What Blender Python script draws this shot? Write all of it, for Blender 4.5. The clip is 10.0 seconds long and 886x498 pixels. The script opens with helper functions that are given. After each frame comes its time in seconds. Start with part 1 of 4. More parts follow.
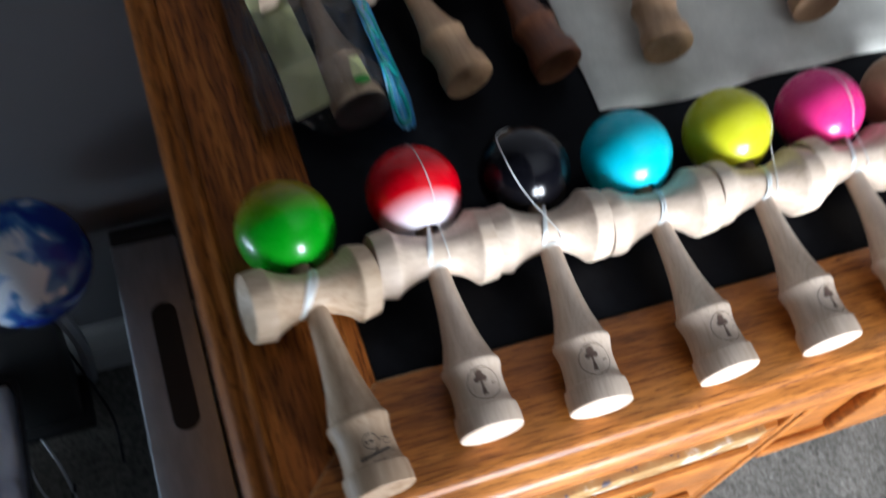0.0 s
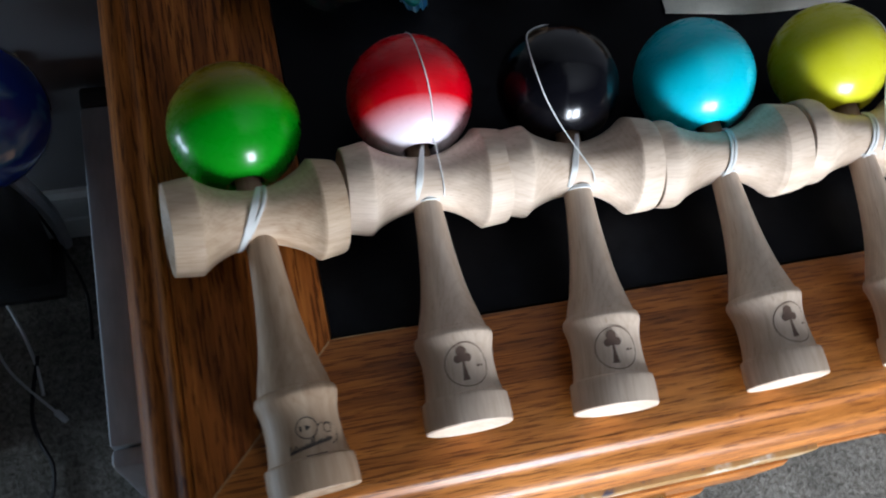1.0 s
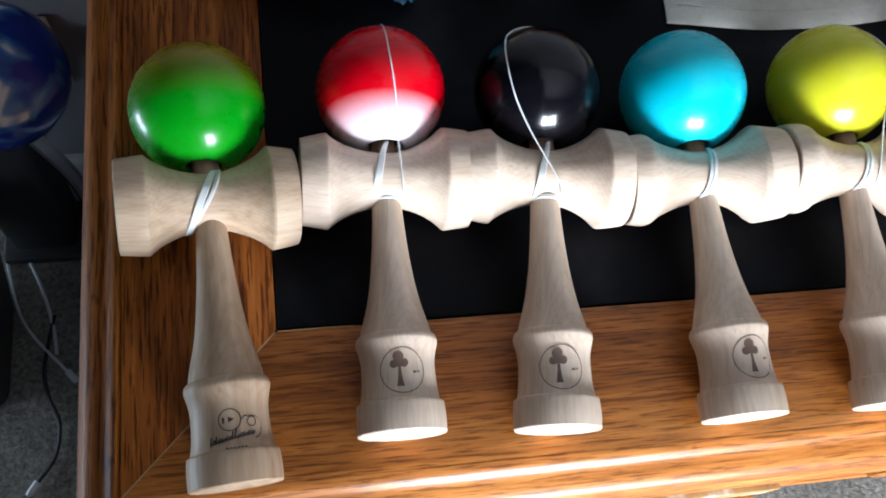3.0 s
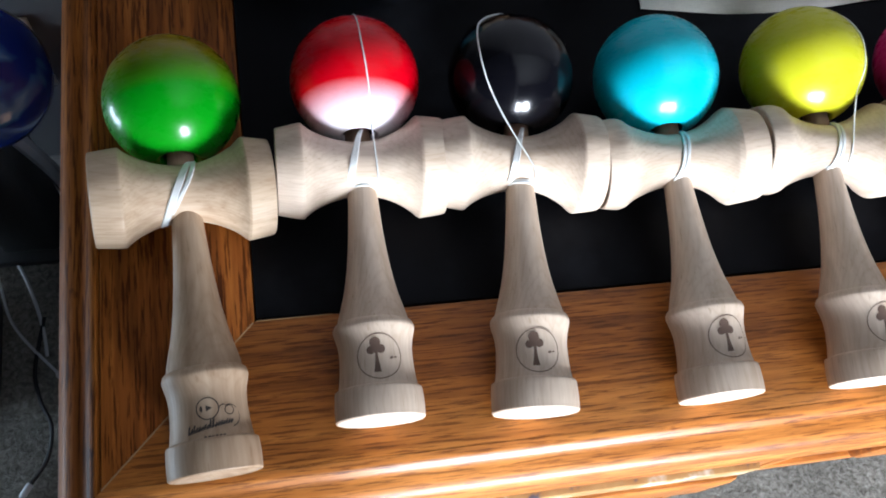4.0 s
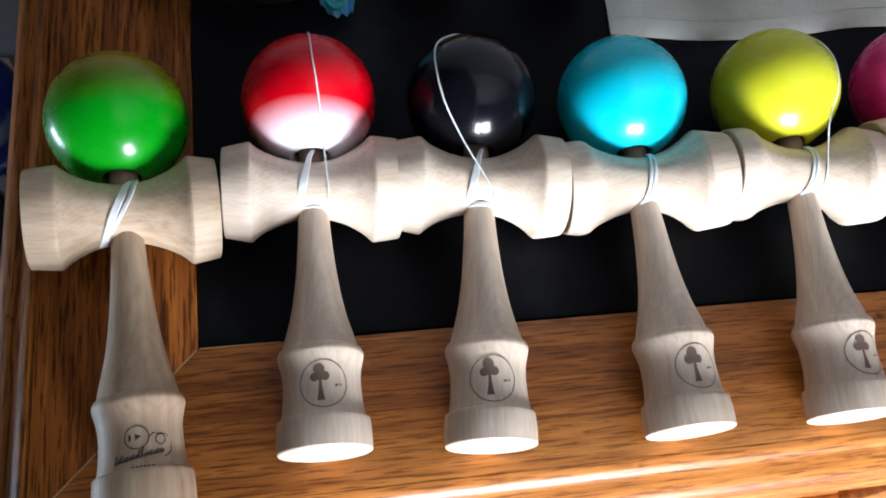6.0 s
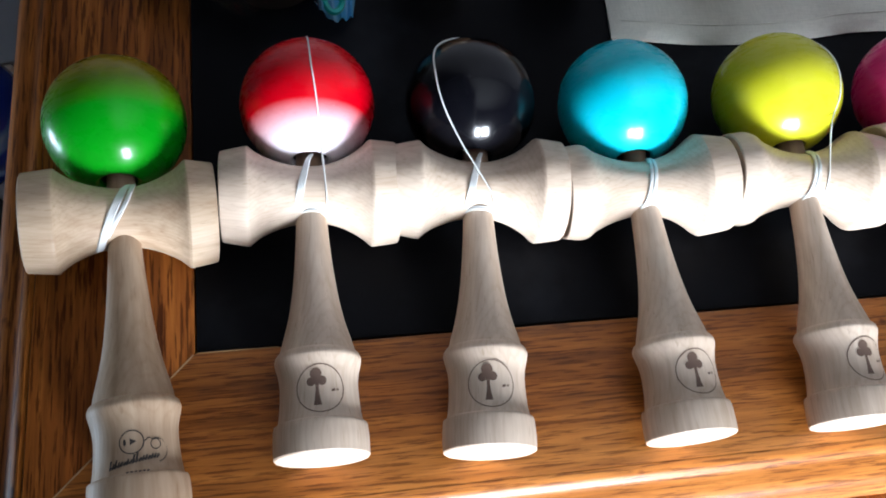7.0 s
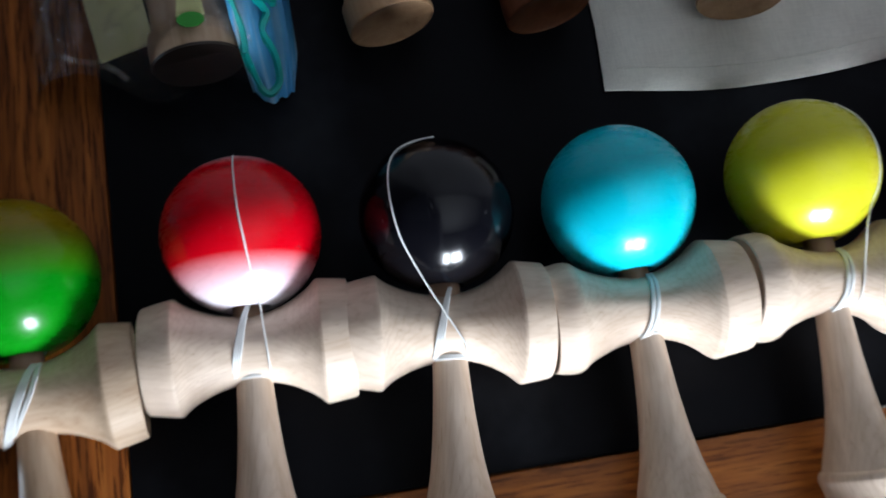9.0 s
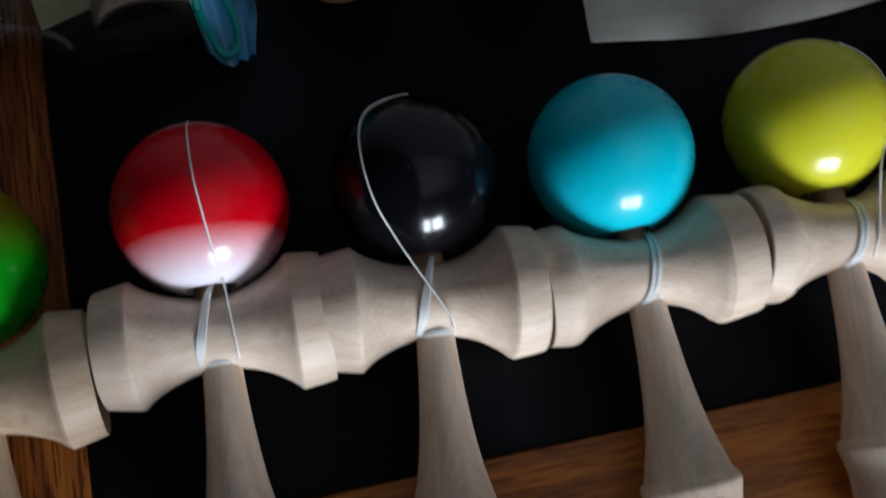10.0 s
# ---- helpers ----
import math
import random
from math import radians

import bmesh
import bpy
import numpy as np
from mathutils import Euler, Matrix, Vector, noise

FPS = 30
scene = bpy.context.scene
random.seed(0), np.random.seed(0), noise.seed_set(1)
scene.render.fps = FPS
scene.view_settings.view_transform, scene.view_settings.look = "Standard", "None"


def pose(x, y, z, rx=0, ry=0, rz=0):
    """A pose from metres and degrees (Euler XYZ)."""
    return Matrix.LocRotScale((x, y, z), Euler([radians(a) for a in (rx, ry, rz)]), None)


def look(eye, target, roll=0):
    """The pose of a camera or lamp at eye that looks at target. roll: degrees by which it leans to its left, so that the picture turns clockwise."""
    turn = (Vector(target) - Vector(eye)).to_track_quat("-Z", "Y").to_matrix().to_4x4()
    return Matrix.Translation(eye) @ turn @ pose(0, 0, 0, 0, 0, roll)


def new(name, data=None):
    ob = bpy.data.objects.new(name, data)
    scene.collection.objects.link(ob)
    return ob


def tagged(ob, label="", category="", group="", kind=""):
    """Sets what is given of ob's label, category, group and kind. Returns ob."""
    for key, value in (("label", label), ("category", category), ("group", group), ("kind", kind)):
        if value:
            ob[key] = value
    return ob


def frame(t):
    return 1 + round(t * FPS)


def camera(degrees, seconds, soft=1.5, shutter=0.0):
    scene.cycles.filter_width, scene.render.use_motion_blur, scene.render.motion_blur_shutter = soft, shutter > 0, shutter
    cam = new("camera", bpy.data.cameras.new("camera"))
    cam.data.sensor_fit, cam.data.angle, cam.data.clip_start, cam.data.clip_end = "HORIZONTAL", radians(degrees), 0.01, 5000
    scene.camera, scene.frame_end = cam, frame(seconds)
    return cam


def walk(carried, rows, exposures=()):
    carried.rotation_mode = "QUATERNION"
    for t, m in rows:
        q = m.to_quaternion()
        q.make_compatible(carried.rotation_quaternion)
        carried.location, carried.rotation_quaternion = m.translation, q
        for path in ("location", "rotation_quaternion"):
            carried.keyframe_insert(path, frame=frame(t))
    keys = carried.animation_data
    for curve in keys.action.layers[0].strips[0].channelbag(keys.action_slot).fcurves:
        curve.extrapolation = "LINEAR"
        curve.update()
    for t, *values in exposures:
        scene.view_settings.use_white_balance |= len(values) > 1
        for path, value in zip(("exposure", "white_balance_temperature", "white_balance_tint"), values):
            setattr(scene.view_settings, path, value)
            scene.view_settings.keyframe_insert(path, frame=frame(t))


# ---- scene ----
cam = camera(51.9, 10.0, soft=1.9, shutter=0.8)
T = 0.75  # height of the desk top over the carpet
PATH = [
    (0, (-0.089, -0.186, 0.486), (0.456, 0.722, -1.211), 13.6),
    (0.2, (-0.072, -0.164, 0.454), (0.464, 0.668, -1.283), 15.6),
    (0.4, (-0.067, -0.143, 0.419), (0.484, 0.63, -1.341), 19.0),
    (0.5, (-0.063, -0.139, 0.41), (0.478, 0.614, -1.362), 20.1),
    (1, (-0.036, -0.115, 0.391), (0.409, 0.583, -1.43), 21.7),
    (1.5, (-0.024, -0.116, 0.379), (0.404, 0.61, -1.435), 23.2),
    (2, (-0.008, -0.118, 0.378), (0.369, 0.616, -1.444), 21.9),
    (3.5, (0.012, -0.112, 0.394), (0.341, 0.571, -1.457), 20.1),
    (4, (0.016, -0.12, 0.391), (0.356, 0.571, -1.455), 19.6),
    (4.5, (0.021, -0.121, 0.39), (0.358, 0.591, -1.448), 18.8),
    (5, (0.034, -0.125, 0.385), (0.371, 0.637, -1.433), 16.9),
    (5.5, (0.038, -0.128, 0.377), (0.378, 0.663, -1.429), 16.8),
    (7, (0.043, -0.131, 0.369), (0.367, 0.699, -1.421), 15.4),
    (7.5, (0.042, -0.131, 0.38), (0.369, 0.691, -1.414), 15.7),
    (8, (0.047, -0.102, 0.406), (0.344, 0.658, -1.42), 15.0),
    (8.5, (0.064, -0.049, 0.386), (0.314, 0.541, -1.508), 15.0),
    (8.8, (0.076, -0.016, 0.369), (0.346, 0.516, -1.54), 18.4),
    (9, (0.08, -0.006, 0.357), (0.352, 0.522, -1.551), 18.2),
    (9.5, (0.083, 0.008, 0.321), (0.374, 0.528, -1.588), 19.0),
    (10, (0.084, -0.006, 0.328), (0.385, 0.492, -1.585), 19.6),
]
EXPOSURES = [(0, -0.14), (0.5, -0.46), (1, -0.55), (1.5, -0.68), (2, 0.13), (3.5, 0.11), (5.5, 0.12), (7.5, 0.16), (8.5, 0.12), (9, -0.18), (9.5, -0.62), (10, -1.12)]
UP = Vector((0, 0, T))
walk(cam, [(t, look(Vector(eye) + UP, Vector(target) + UP, roll)) for t, eye, target, roll in PATH], EXPOSURES)

# ---- world and light ----
WALL_F, WALL_B, WALL_L, WALL_R, CEIL = -2.15, 0.425, -1.6, 4.4, 2.9
BLOCK_X, BLOCK_Y = 0.07, -0.37  # corner of the unseen block added to shade the desk's left side
WIN_X0, WIN_X1, WIN_Z0, WIN_Z1 = -0.15, 1.0, 0.60, 1.38
# opening of the unseen low window, added for fill light
LOW_Y0, LOW_Y1, LOW_Z0, LOW_Z1 = -0.30, 0.40, 0.04, 0.34
world = bpy.data.worlds.new("sky")
scene.world = world
world.use_nodes = True
wn = world.node_tree.nodes
sky = wn.new("ShaderNodeTexSky")
sky.sky_type, sky.sun_disc, sky.sun_elevation, sky.sun_rotation = "NISHITA", False, radians(35), radians(180)
world.node_tree.links.new(sky.outputs["Color"], wn["Background"].inputs["Color"])
wn["Background"].inputs["Strength"].default_value = 0.10


def window_lamp(x0, x1, z0, z1, watts, place, tint):
    data = bpy.data.lights.new("window_daylight", "AREA")
    data.shape, data.size, data.size_y, data.energy = "RECTANGLE", x1 - x0, z1 - z0, watts
    data.color = tint
    ob = new("window_daylight", data)
    ob.matrix_world = place
    return ob


MIDX = (WIN_X0 + WIN_X1) / 2
DAY, SHADE = (0.855, 0.95, 1.09), (0.62, 0.8, 1.0)
MIDZ = (WIN_Z0 + WIN_Z1) / 2
for x0, x1 in ((WIN_X0 + 0.04, MIDX - 0.06), (MIDX + 0.06, WIN_X1 - 0.04)):
    window_lamp(x0, x1, WIN_Z0 + 0.04, WIN_Z1 - 0.04, 110, pose((x0 + x1) / 2, WALL_F - 0.03, MIDZ, 90, 0, 0), DAY)
# fill lamp in the added low window, brightening the floor left of the desk
window_lamp(LOW_Y0 + 0.04, LOW_Y1 - 0.04, LOW_Z0 + 0.04, LOW_Z1 - 0.04, 19, pose(WALL_L - 0.03, (LOW_Y0 + LOW_Y1) / 2, (LOW_Z0 + LOW_Z1) / 2, 90, 0, -90), SHADE)


# ---- materials ----
def mat(name, color=(0.5, 0.5, 0.5), rough=0.5, metal=0.0, spec=0.5):
    m = bpy.data.materials.new(name)
    m.use_nodes = True
    b = m.node_tree.nodes["Principled BSDF"]
    b.inputs["Base Color"].default_value = (*color, 1)
    b.inputs["Roughness"].default_value = rough
    b.inputs["Metallic"].default_value = metal
    b.inputs["Specular IOR Level"].default_value = spec
    return m


def link(m, a, b):
    m.node_tree.links.new(a, b)


def coords(m, scale=(1, 1, 1), rot=(0, 0, 0), kind="Object"):
    n = m.node_tree.nodes
    tc, mp = n.new("ShaderNodeTexCoord"), n.new("ShaderNodeMapping")
    mp.inputs["Scale"].default_value = scale
    mp.inputs["Rotation"].default_value = rot
    link(m, tc.outputs[kind], mp.inputs["Vector"])
    return mp.outputs["Vector"]


def noise_tex(m, vec, scale, detail=4.0, rough=0.55, distort=0.0):
    t = m.node_tree.nodes.new("ShaderNodeTexNoise")
    t.inputs["Scale"].default_value, t.inputs["Detail"].default_value = scale, detail
    t.inputs["Roughness"].default_value, t.inputs["Distortion"].default_value = rough, distort
    link(m, vec, t.inputs["Vector"])
    return t.outputs["Fac"]


def ramp(m, fac, stops):
    r = m.node_tree.nodes.new("ShaderNodeValToRGB")
    e = r.color_ramp.elements
    while len(e) < len(stops):
        e.new(0.5)
    for k, (p, c) in zip(e, stops):
        k.position, k.color = p, (*c, 1)
    link(m, fac, r.inputs["Fac"])
    return r.outputs["Color"]


def mix(m, a, b, fac, mode="MIX"):
    x = m.node_tree.nodes.new("ShaderNodeMix")
    x.data_type, x.blend_type = "RGBA", mode
    for sock, v in ((x.inputs[0], fac), (x.inputs[6], a), (x.inputs[7], b)):
        if isinstance(v, (int, float)):
            sock.default_value = v
        elif isinstance(v, tuple):
            sock.default_value = (*v, 1)
        else:
            link(m, v, sock)
    return x.outputs[2]


def bsdf(m):
    return m.node_tree.nodes["Principled BSDF"]


def bump(m, fac, strength, distance):
    b = m.node_tree.nodes.new("ShaderNodeBump")
    b.inputs["Strength"].default_value, b.inputs["Distance"].default_value = strength, distance
    link(m, fac, b.inputs["Height"])
    link(m, b.outputs["Normal"], bsdf(m).inputs["Normal"])


def rough_from(m, fac, lo, hi):
    r = m.node_tree.nodes.new("ShaderNodeMapRange")
    r.inputs["To Min"].default_value, r.inputs["To Max"].default_value = lo, hi
    link(m, fac, r.inputs["Value"])
    link(m, r.outputs["Result"], bsdf(m).inputs["Roughness"])


def grain_wood(name, dark, mid, light, axis, rough=(0.27, 0.42), coarse=9.0, pores=0.7, spec=0.35):
    """Sawn wood whose grain runs along the given axis (0 x, 1 y, 2 z)."""
    m = mat(name, mid, 0.3, 0, spec)
    stretch = [9.0, 9.0, 9.0]
    stretch[axis] = 0.38
    v = coords(m, tuple(stretch))
    broad = noise_tex(m, v, coarse / 9.0, 3.0, 0.5, 0.9)
    fine = noise_tex(m, v, coarse * 1.9, 5.0, 0.65, 0.25)
    stretch2 = [70.0, 70.0, 70.0]
    stretch2[axis] = 4.0
    pore = noise_tex(m, coords(m, tuple(stretch2)), coarse * 1.5, 3.0, 0.6)
    c1 = ramp(m, broad, [(0.32, mid), (0.68, light)])
    c2 = ramp(m, fine, [(0.38, dark), (0.5, mid), (0.62, light)])
    c = mix(m, c1, c2, 0.55)
    pm = ramp(m, pore, [(0.39, (0.24, 0.17, 0.12)), (0.49, (1, 1, 1))])
    c = mix(m, c, pm, pores, "MULTIPLY")
    stretch3 = [46.0, 46.0, 46.0]
    stretch3[axis] = 2.4
    streak = noise_tex(m, coords(m, tuple(stretch3)), coarse * 1.1, 4.0, 0.6, 0.4)
    c = mix(m, c, ramp(m, streak, [(0.34, (0.34, 0.25, 0.2)), (0.5, (1, 1, 1)), (0.68, (1.0, 0.97, 0.93))]), 0.42, "MULTIPLY")
    knot = noise_tex(m, coords(m, (1, 1, 1)), 70.0, 2.0, 0.4)
    c = mix(m, c, ramp(m, knot, [(0.22, (0.3, 0.2, 0.12)), (0.27, (1, 1, 1))]), 0.8, "MULTIPLY")
    link(m, c, bsdf(m).inputs["Base Color"])
    rough_from(m, fine, *rough)
    bump(m, pore, 0.12, 0.0006)
    return m


OAK_D, OAK_M, OAK_L = (0.12, 0.033, 0.008), (0.37, 0.114, 0.019), (0.60, 0.225, 0.047)
oak_x = grain_wood("oak_grain_along_front", OAK_D, OAK_M, OAK_L, 0)
# same oak as the front, with the side's shade put into its colours
oak_y_shaded = grain_wood("oak_grain_along_side_shaded", (0.075, 0.017, 0.004), (0.25, 0.068, 0.011), (0.45, 0.155, 0.028), 1, (0.4, 0.56), 7.0, 0.85, 0.12)
oak_z = grain_wood("oak_grain_upright", OAK_D, OAK_M, OAK_L, 2)


def turned_wood(name, dark, light, axis, rough=0.5):
    m = mat(name, light, rough, 0, 0.35)
    s = [70.0, 70.0, 70.0]
    s[axis] = 5.0
    n = m.node_tree.nodes
    info = n.new("ShaderNodeObjectInfo")
    mp = n.new("ShaderNodeVectorMath")
    mp.operation = "ADD"
    shift = n.new("ShaderNodeVectorMath")
    shift.operation = "SCALE"
    shift.inputs[0].default_value = (3.0, 5.0, 7.0)
    link(m, info.outputs["Random"], shift.inputs["Scale"])
    link(m, coords(m, tuple(s)), mp.inputs[0])
    link(m, shift.outputs[0], mp.inputs[1])
    a = noise_tex(m, mp.outputs[0], 1.0, 3.0, 0.5, 1.5)
    b = noise_tex(m, mp.outputs[0], 6.0, 4.0, 0.6, 0.3)
    c = mix(m, ramp(m, a, [(0.3, dark), (0.62, light)]), ramp(m, b, [(0.3, dark), (0.6, light)]), 0.35)
    blotch = noise_tex(m, coords(m), 60.0, 2.0)
    c = mix(m, c, ramp(m, blotch, [(0.3, (0.9, 0.88, 0.86)), (0.7, (1, 1, 1))]), 1.0, "MULTIPLY")
    # growth rings and short dark flecks
    wave = n.new("ShaderNodeTexWave")
    wave.wave_type, wave.rings_direction = "RINGS", "XYZ"[axis]
    for key, v in (("Scale", 3.2), ("Distortion", 5.0), ("Detail", 2.0), ("Detail Scale", 1.5)):
        wave.inputs[key].default_value = v
    link(m, mp.outputs[0], wave.inputs["Vector"])
    c = mix(m, c, ramp(m, wave.outputs["Fac"], [(0.0, (0.86, 0.80, 0.74)), (0.35, (1, 1, 1))]), 0.4, "MULTIPLY")
    s2 = [900.0, 900.0, 900.0]
    s2[axis] = 90.0
    fleck = noise_tex(m, coords(m, tuple(s2)), 1.0, 2.0, 0.5)
    c = mix(m, c, ramp(m, fleck, [(0.27, (0.66, 0.56, 0.48)), (0.35, (1, 1, 1))]), 0.45, "MULTIPLY")
    link(m, c, bsdf(m).inputs["Base Color"])
    rough_from(m, b, rough - 0.06, rough + 0.1)
    bump(m, b, 0.08, 0.0003)
    return m


BEECH_D, BEECH_L = (0.535, 0.402, 0.296), (0.745, 0.608, 0.488)
beech_y = turned_wood("pale_beech_handle", BEECH_D, BEECH_L, 1)
beech_x = turned_wood("pale_beech_crosspiece", BEECH_D, BEECH_L, 0)
warm_y = turned_wood("warm_beech_handle", (0.35, 0.215, 0.125), (0.55, 0.40, 0.275), 1)
warm_x = turned_wood("warm_beech_crosspiece", (0.45, 0.30, 0.19), (0.68, 0.52, 0.37), 0)
tan_y = turned_wood("tan_wood", (0.36, 0.20, 0.10), (0.52, 0.33, 0.19), 1, 0.35)
brown_y = turned_wood("red_brown_wood", (0.10, 0.032, 0.015), (0.2, 0.075, 0.036), 1, 0.35)
spike_wood = turned_wood("spike_end_wood", (0.26, 0.15, 0.09), (0.38, 0.25, 0.17), 1)


def paint(name, stops, rough=0.26):
    """Lacquer on a ball, with the colour running along the hole's axis (local y, from the hole on)."""
    m = mat(name, stops[0][1], rough)
    n = m.node_tree.nodes
    sep, rng = n.new("ShaderNodeSeparateXYZ"), n.new("ShaderNodeMapRange")
    link(m, coords(m), sep.inputs[0])
    rng.inputs["From Min"].default_value, rng.inputs["From Max"].default_value = -0.03, 0.03
    link(m, sep.outputs["Y"], rng.inputs["Value"])
    c = ramp(m, rng.outputs["Result"], stops)
    speck = noise_tex(m, coords(m), 300.0, 4.0, 0.7)
    c = mix(m, c, ramp(m, speck, [(0.25, (0.82, 0.82, 0.82)), (0.42, (1, 1, 1))]), 0.6, "MULTIPLY")
    link(m, c, bsdf(m).inputs["Base Color"])
    scuff = noise_tex(m, coords(m, (1, 3, 1)), 120.0, 3.0, 0.6, 0.5)
    rough_from(m, scuff, rough * 0.7, rough * 1.5)
    worn = noise_tex(m, coords(m, (1, 0.25, 0.6), (0.4, 0.2, 0.9)), 210.0, 4.0, 0.75)
    link(m, mix(m, c, ramp(m, worn, [(0.66, (0, 0, 0)), (0.72, (0.05, 0.05, 0.05))]), 1.0, "ADD"), bsdf(m).inputs["Base Color"])
    bump(m, noise_tex(m, coords(m), 90.0, 3.0), 0.06, 0.0006)
    bsdf(m).inputs["Coat Weight"].default_value = 0.3
    bsdf(m).inputs["Coat Roughness"].default_value = 0.11
    bsdf(m).inputs["Specular IOR Level"].default_value = 0.18
    return m


GREEN, RED, TEAL = (0.0, 0.27, 0.006), (0.62, 0.0, 0.008), (0.0, 0.47, 0.58)
paint_green = paint("green_to_olive_lacquer", [(0.0, GREEN), (0.40, GREEN), (0.57, (0.09, 0.22, 0.004)), (0.73, (0.25, 0.18, 0.005))])
paint_red = paint("red_band_on_white_lacquer", [(0.0, (0.8, 0.74, 0.8)), (0.07, (0.8, 0.74, 0.8)), (0.30, RED), (0.86, RED), (0.97, (0.7, 0.4, 0.4))])
paint_black = paint("black_lacquer", [(0.0, (0.0025, 0.0025, 0.004)), (1.0, (0.0025, 0.0025, 0.004))], 0.17)
paint_teal = paint("turquoise_lacquer", [(0.0, TEAL), (1.0, TEAL)])
paint_yellow = paint("acid_yellow_lacquer", [(0.0, (0.55, 0.54, 0.02)), (1.0, (0.55, 0.54, 0.02))])
paint_pink = paint("hot_pink_lacquer", [(0.0, (0.78, 0.03, 0.21)), (1.0, (0.78, 0.03, 0.21))])
paint_dark = mat("dark_bore", (0.03, 0.02, 0.015), 0.6)
string_mat = mat("white_string", (0.75, 0.76, 0.74), 0.7)
bump(string_mat, noise_tex(string_mat, coords(string_mat), 2500.0, 2.0), 0.5, 0.0004)
burn = mat("burnt_brown_mark", (0.15, 0.09, 0.065), 0.7)
ink = mat("black_ink_mark", (0.04, 0.03, 0.025), 0.6)

black_top = mat("black_desk_inset", (0.004, 0.004, 0.005), 0.4, 0, 0.06)
n1 = noise_tex(black_top, coords(black_top), 9.0, 5.0, 0.6)
n2 = noise_tex(black_top, coords(black_top), 900.0, 2.0, 0.6)
rough_from(black_top, n1, 0.3, 0.55)
bump(black_top, n2, 0.08, 0.0003)
link(black_top, ramp(black_top, n1, [(0.35, (0.002, 0.002, 0.0028)), (0.55, (0.004, 0.0042, 0.0056)), (0.74, (0.015, 0.0165, 0.0205))]), bsdf(black_top).inputs["Base Color"])

carpet_mat = mat("grey_beige_carpet", (0.2, 0.18, 0.16), 0.95, 0, 0.1)
cv = noise_tex(carpet_mat, coords(carpet_mat), 135.0, 5.0, 0.72, 0.6)
cb = noise_tex(carpet_mat, coords(carpet_mat), 14.0, 3.0, 0.6)
cc = ramp(carpet_mat, cv, [(0.32, (0.11, 0.10, 0.085)), (0.5, (0.25, 0.235, 0.205)), (0.68, (0.40, 0.385, 0.34))])
cc = mix(carpet_mat, cc, ramp(carpet_mat, cb, [(0.35, (0.72, 0.72, 0.72)), (0.65, (1, 1, 1))]), 1.0, "MULTIPLY")
link(carpet_mat, cc, bsdf(carpet_mat).inputs["Base Color"])
bump(carpet_mat, cv, 0.8, 0.006)

wall_mat = mat("grey_wall_paint", (0.15, 0.147, 0.154), 0.8, 0, 0.2)
wv = noise_tex(wall_mat, coords(wall_mat), 90.0, 4.0)
bump(wall_mat, wv, 0.15, 0.001)
link(wall_mat, ramp(wall_mat, noise_tex(wall_mat, coords(wall_mat), 2.0, 3.0), [(0.3, (0.13, 0.128, 0.134)), (0.7, (0.165, 0.162, 0.17))]), bsdf(wall_mat).inputs["Base Color"])
white_paint = mat("white_gloss_paint", (0.76, 0.76, 0.74), 0.35)
link(white_paint, ramp(white_paint, noise_tex(white_paint, coords(white_paint), 12.0, 4.0), [(0.3, (0.68, 0.68, 0.66)), (0.65, (0.79, 0.79, 0.77))]), bsdf(white_paint).inputs["Base Color"])
ceiling_mat = mat("ceiling_white", (0.55, 0.55, 0.54), 0.9)
bump(ceiling_mat, noise_tex(ceiling_mat, coords(ceiling_mat), 60.0), 0.3, 0.003)
plate_mat = mat("ivory_plastic", (0.62, 0.61, 0.53), 0.4)
case_mat = mat("grey_metal_case", (0.42, 0.44, 0.47), 0.42, 0.3)
link(case_mat, ramp(case_mat, noise_tex(case_mat, coords(case_mat, (4, 1, 1)), 30.0, 4.0), [(0.3, (0.36, 0.38, 0.41)), (0.7, (0.46, 0.48, 0.51))]), bsdf(case_mat).inputs["Base Color"])
black_plastic = mat("black_plastic", (0.012, 0.012, 0.013), 0.5)
bump(black_plastic, noise_tex(black_plastic, coords(black_plastic), 400.0), 0.1, 0.0005)
blue_gloss = mat("cobalt_blue_lacquer", (0.005, 0.02, 0.2), 0.08)
# white and pale blue on one half of the globe, deep blue with a few pale flecks on the other
facing, patchy = blue_gloss.node_tree.nodes.new("ShaderNodeVectorMath"), blue_gloss.node_tree.nodes.new("ShaderNodeMath")
facing.operation, facing.inputs[1].default_value = "DOT_PRODUCT", (-4.2, -2.4, 3.4)
link(blue_gloss, coords(blue_gloss), facing.inputs[0])
patchy.operation = "ADD"
link(blue_gloss, facing.outputs["Value"], patchy.inputs[0])
link(blue_gloss, noise_tex(blue_gloss, coords(blue_gloss), 26.0, 2.0, 0.5, 0.6), patchy.inputs[1])
link(blue_gloss, ramp(blue_gloss, patchy.outputs[0], [(0.5, (0.008, 0.035, 0.34)), (0.6, (0.03, 0.15, 0.50)), (0.66, (0.12, 0.3, 0.62)), (0.72, (0.74, 0.82, 0.92))]), bsdf(blue_gloss).inputs["Base Color"])
white_cable = mat("white_cable", (0.62, 0.64, 0.66), 0.45)
brass = mat("aged_brass", (0.72, 0.5, 0.22), 0.22, 1.0)
rough_from(brass, noise_tex(brass, coords(brass), 120.0, 4.0), 0.12, 0.4)
mottled_gold = mat("mottled_gold_brown", (0.85, 0.7, 0.42), 0.38, 0.25)
wb = noise_tex(mottled_gold, coords(mottled_gold, (1, 1, 1)), 55.0, 3.0, 0.6)
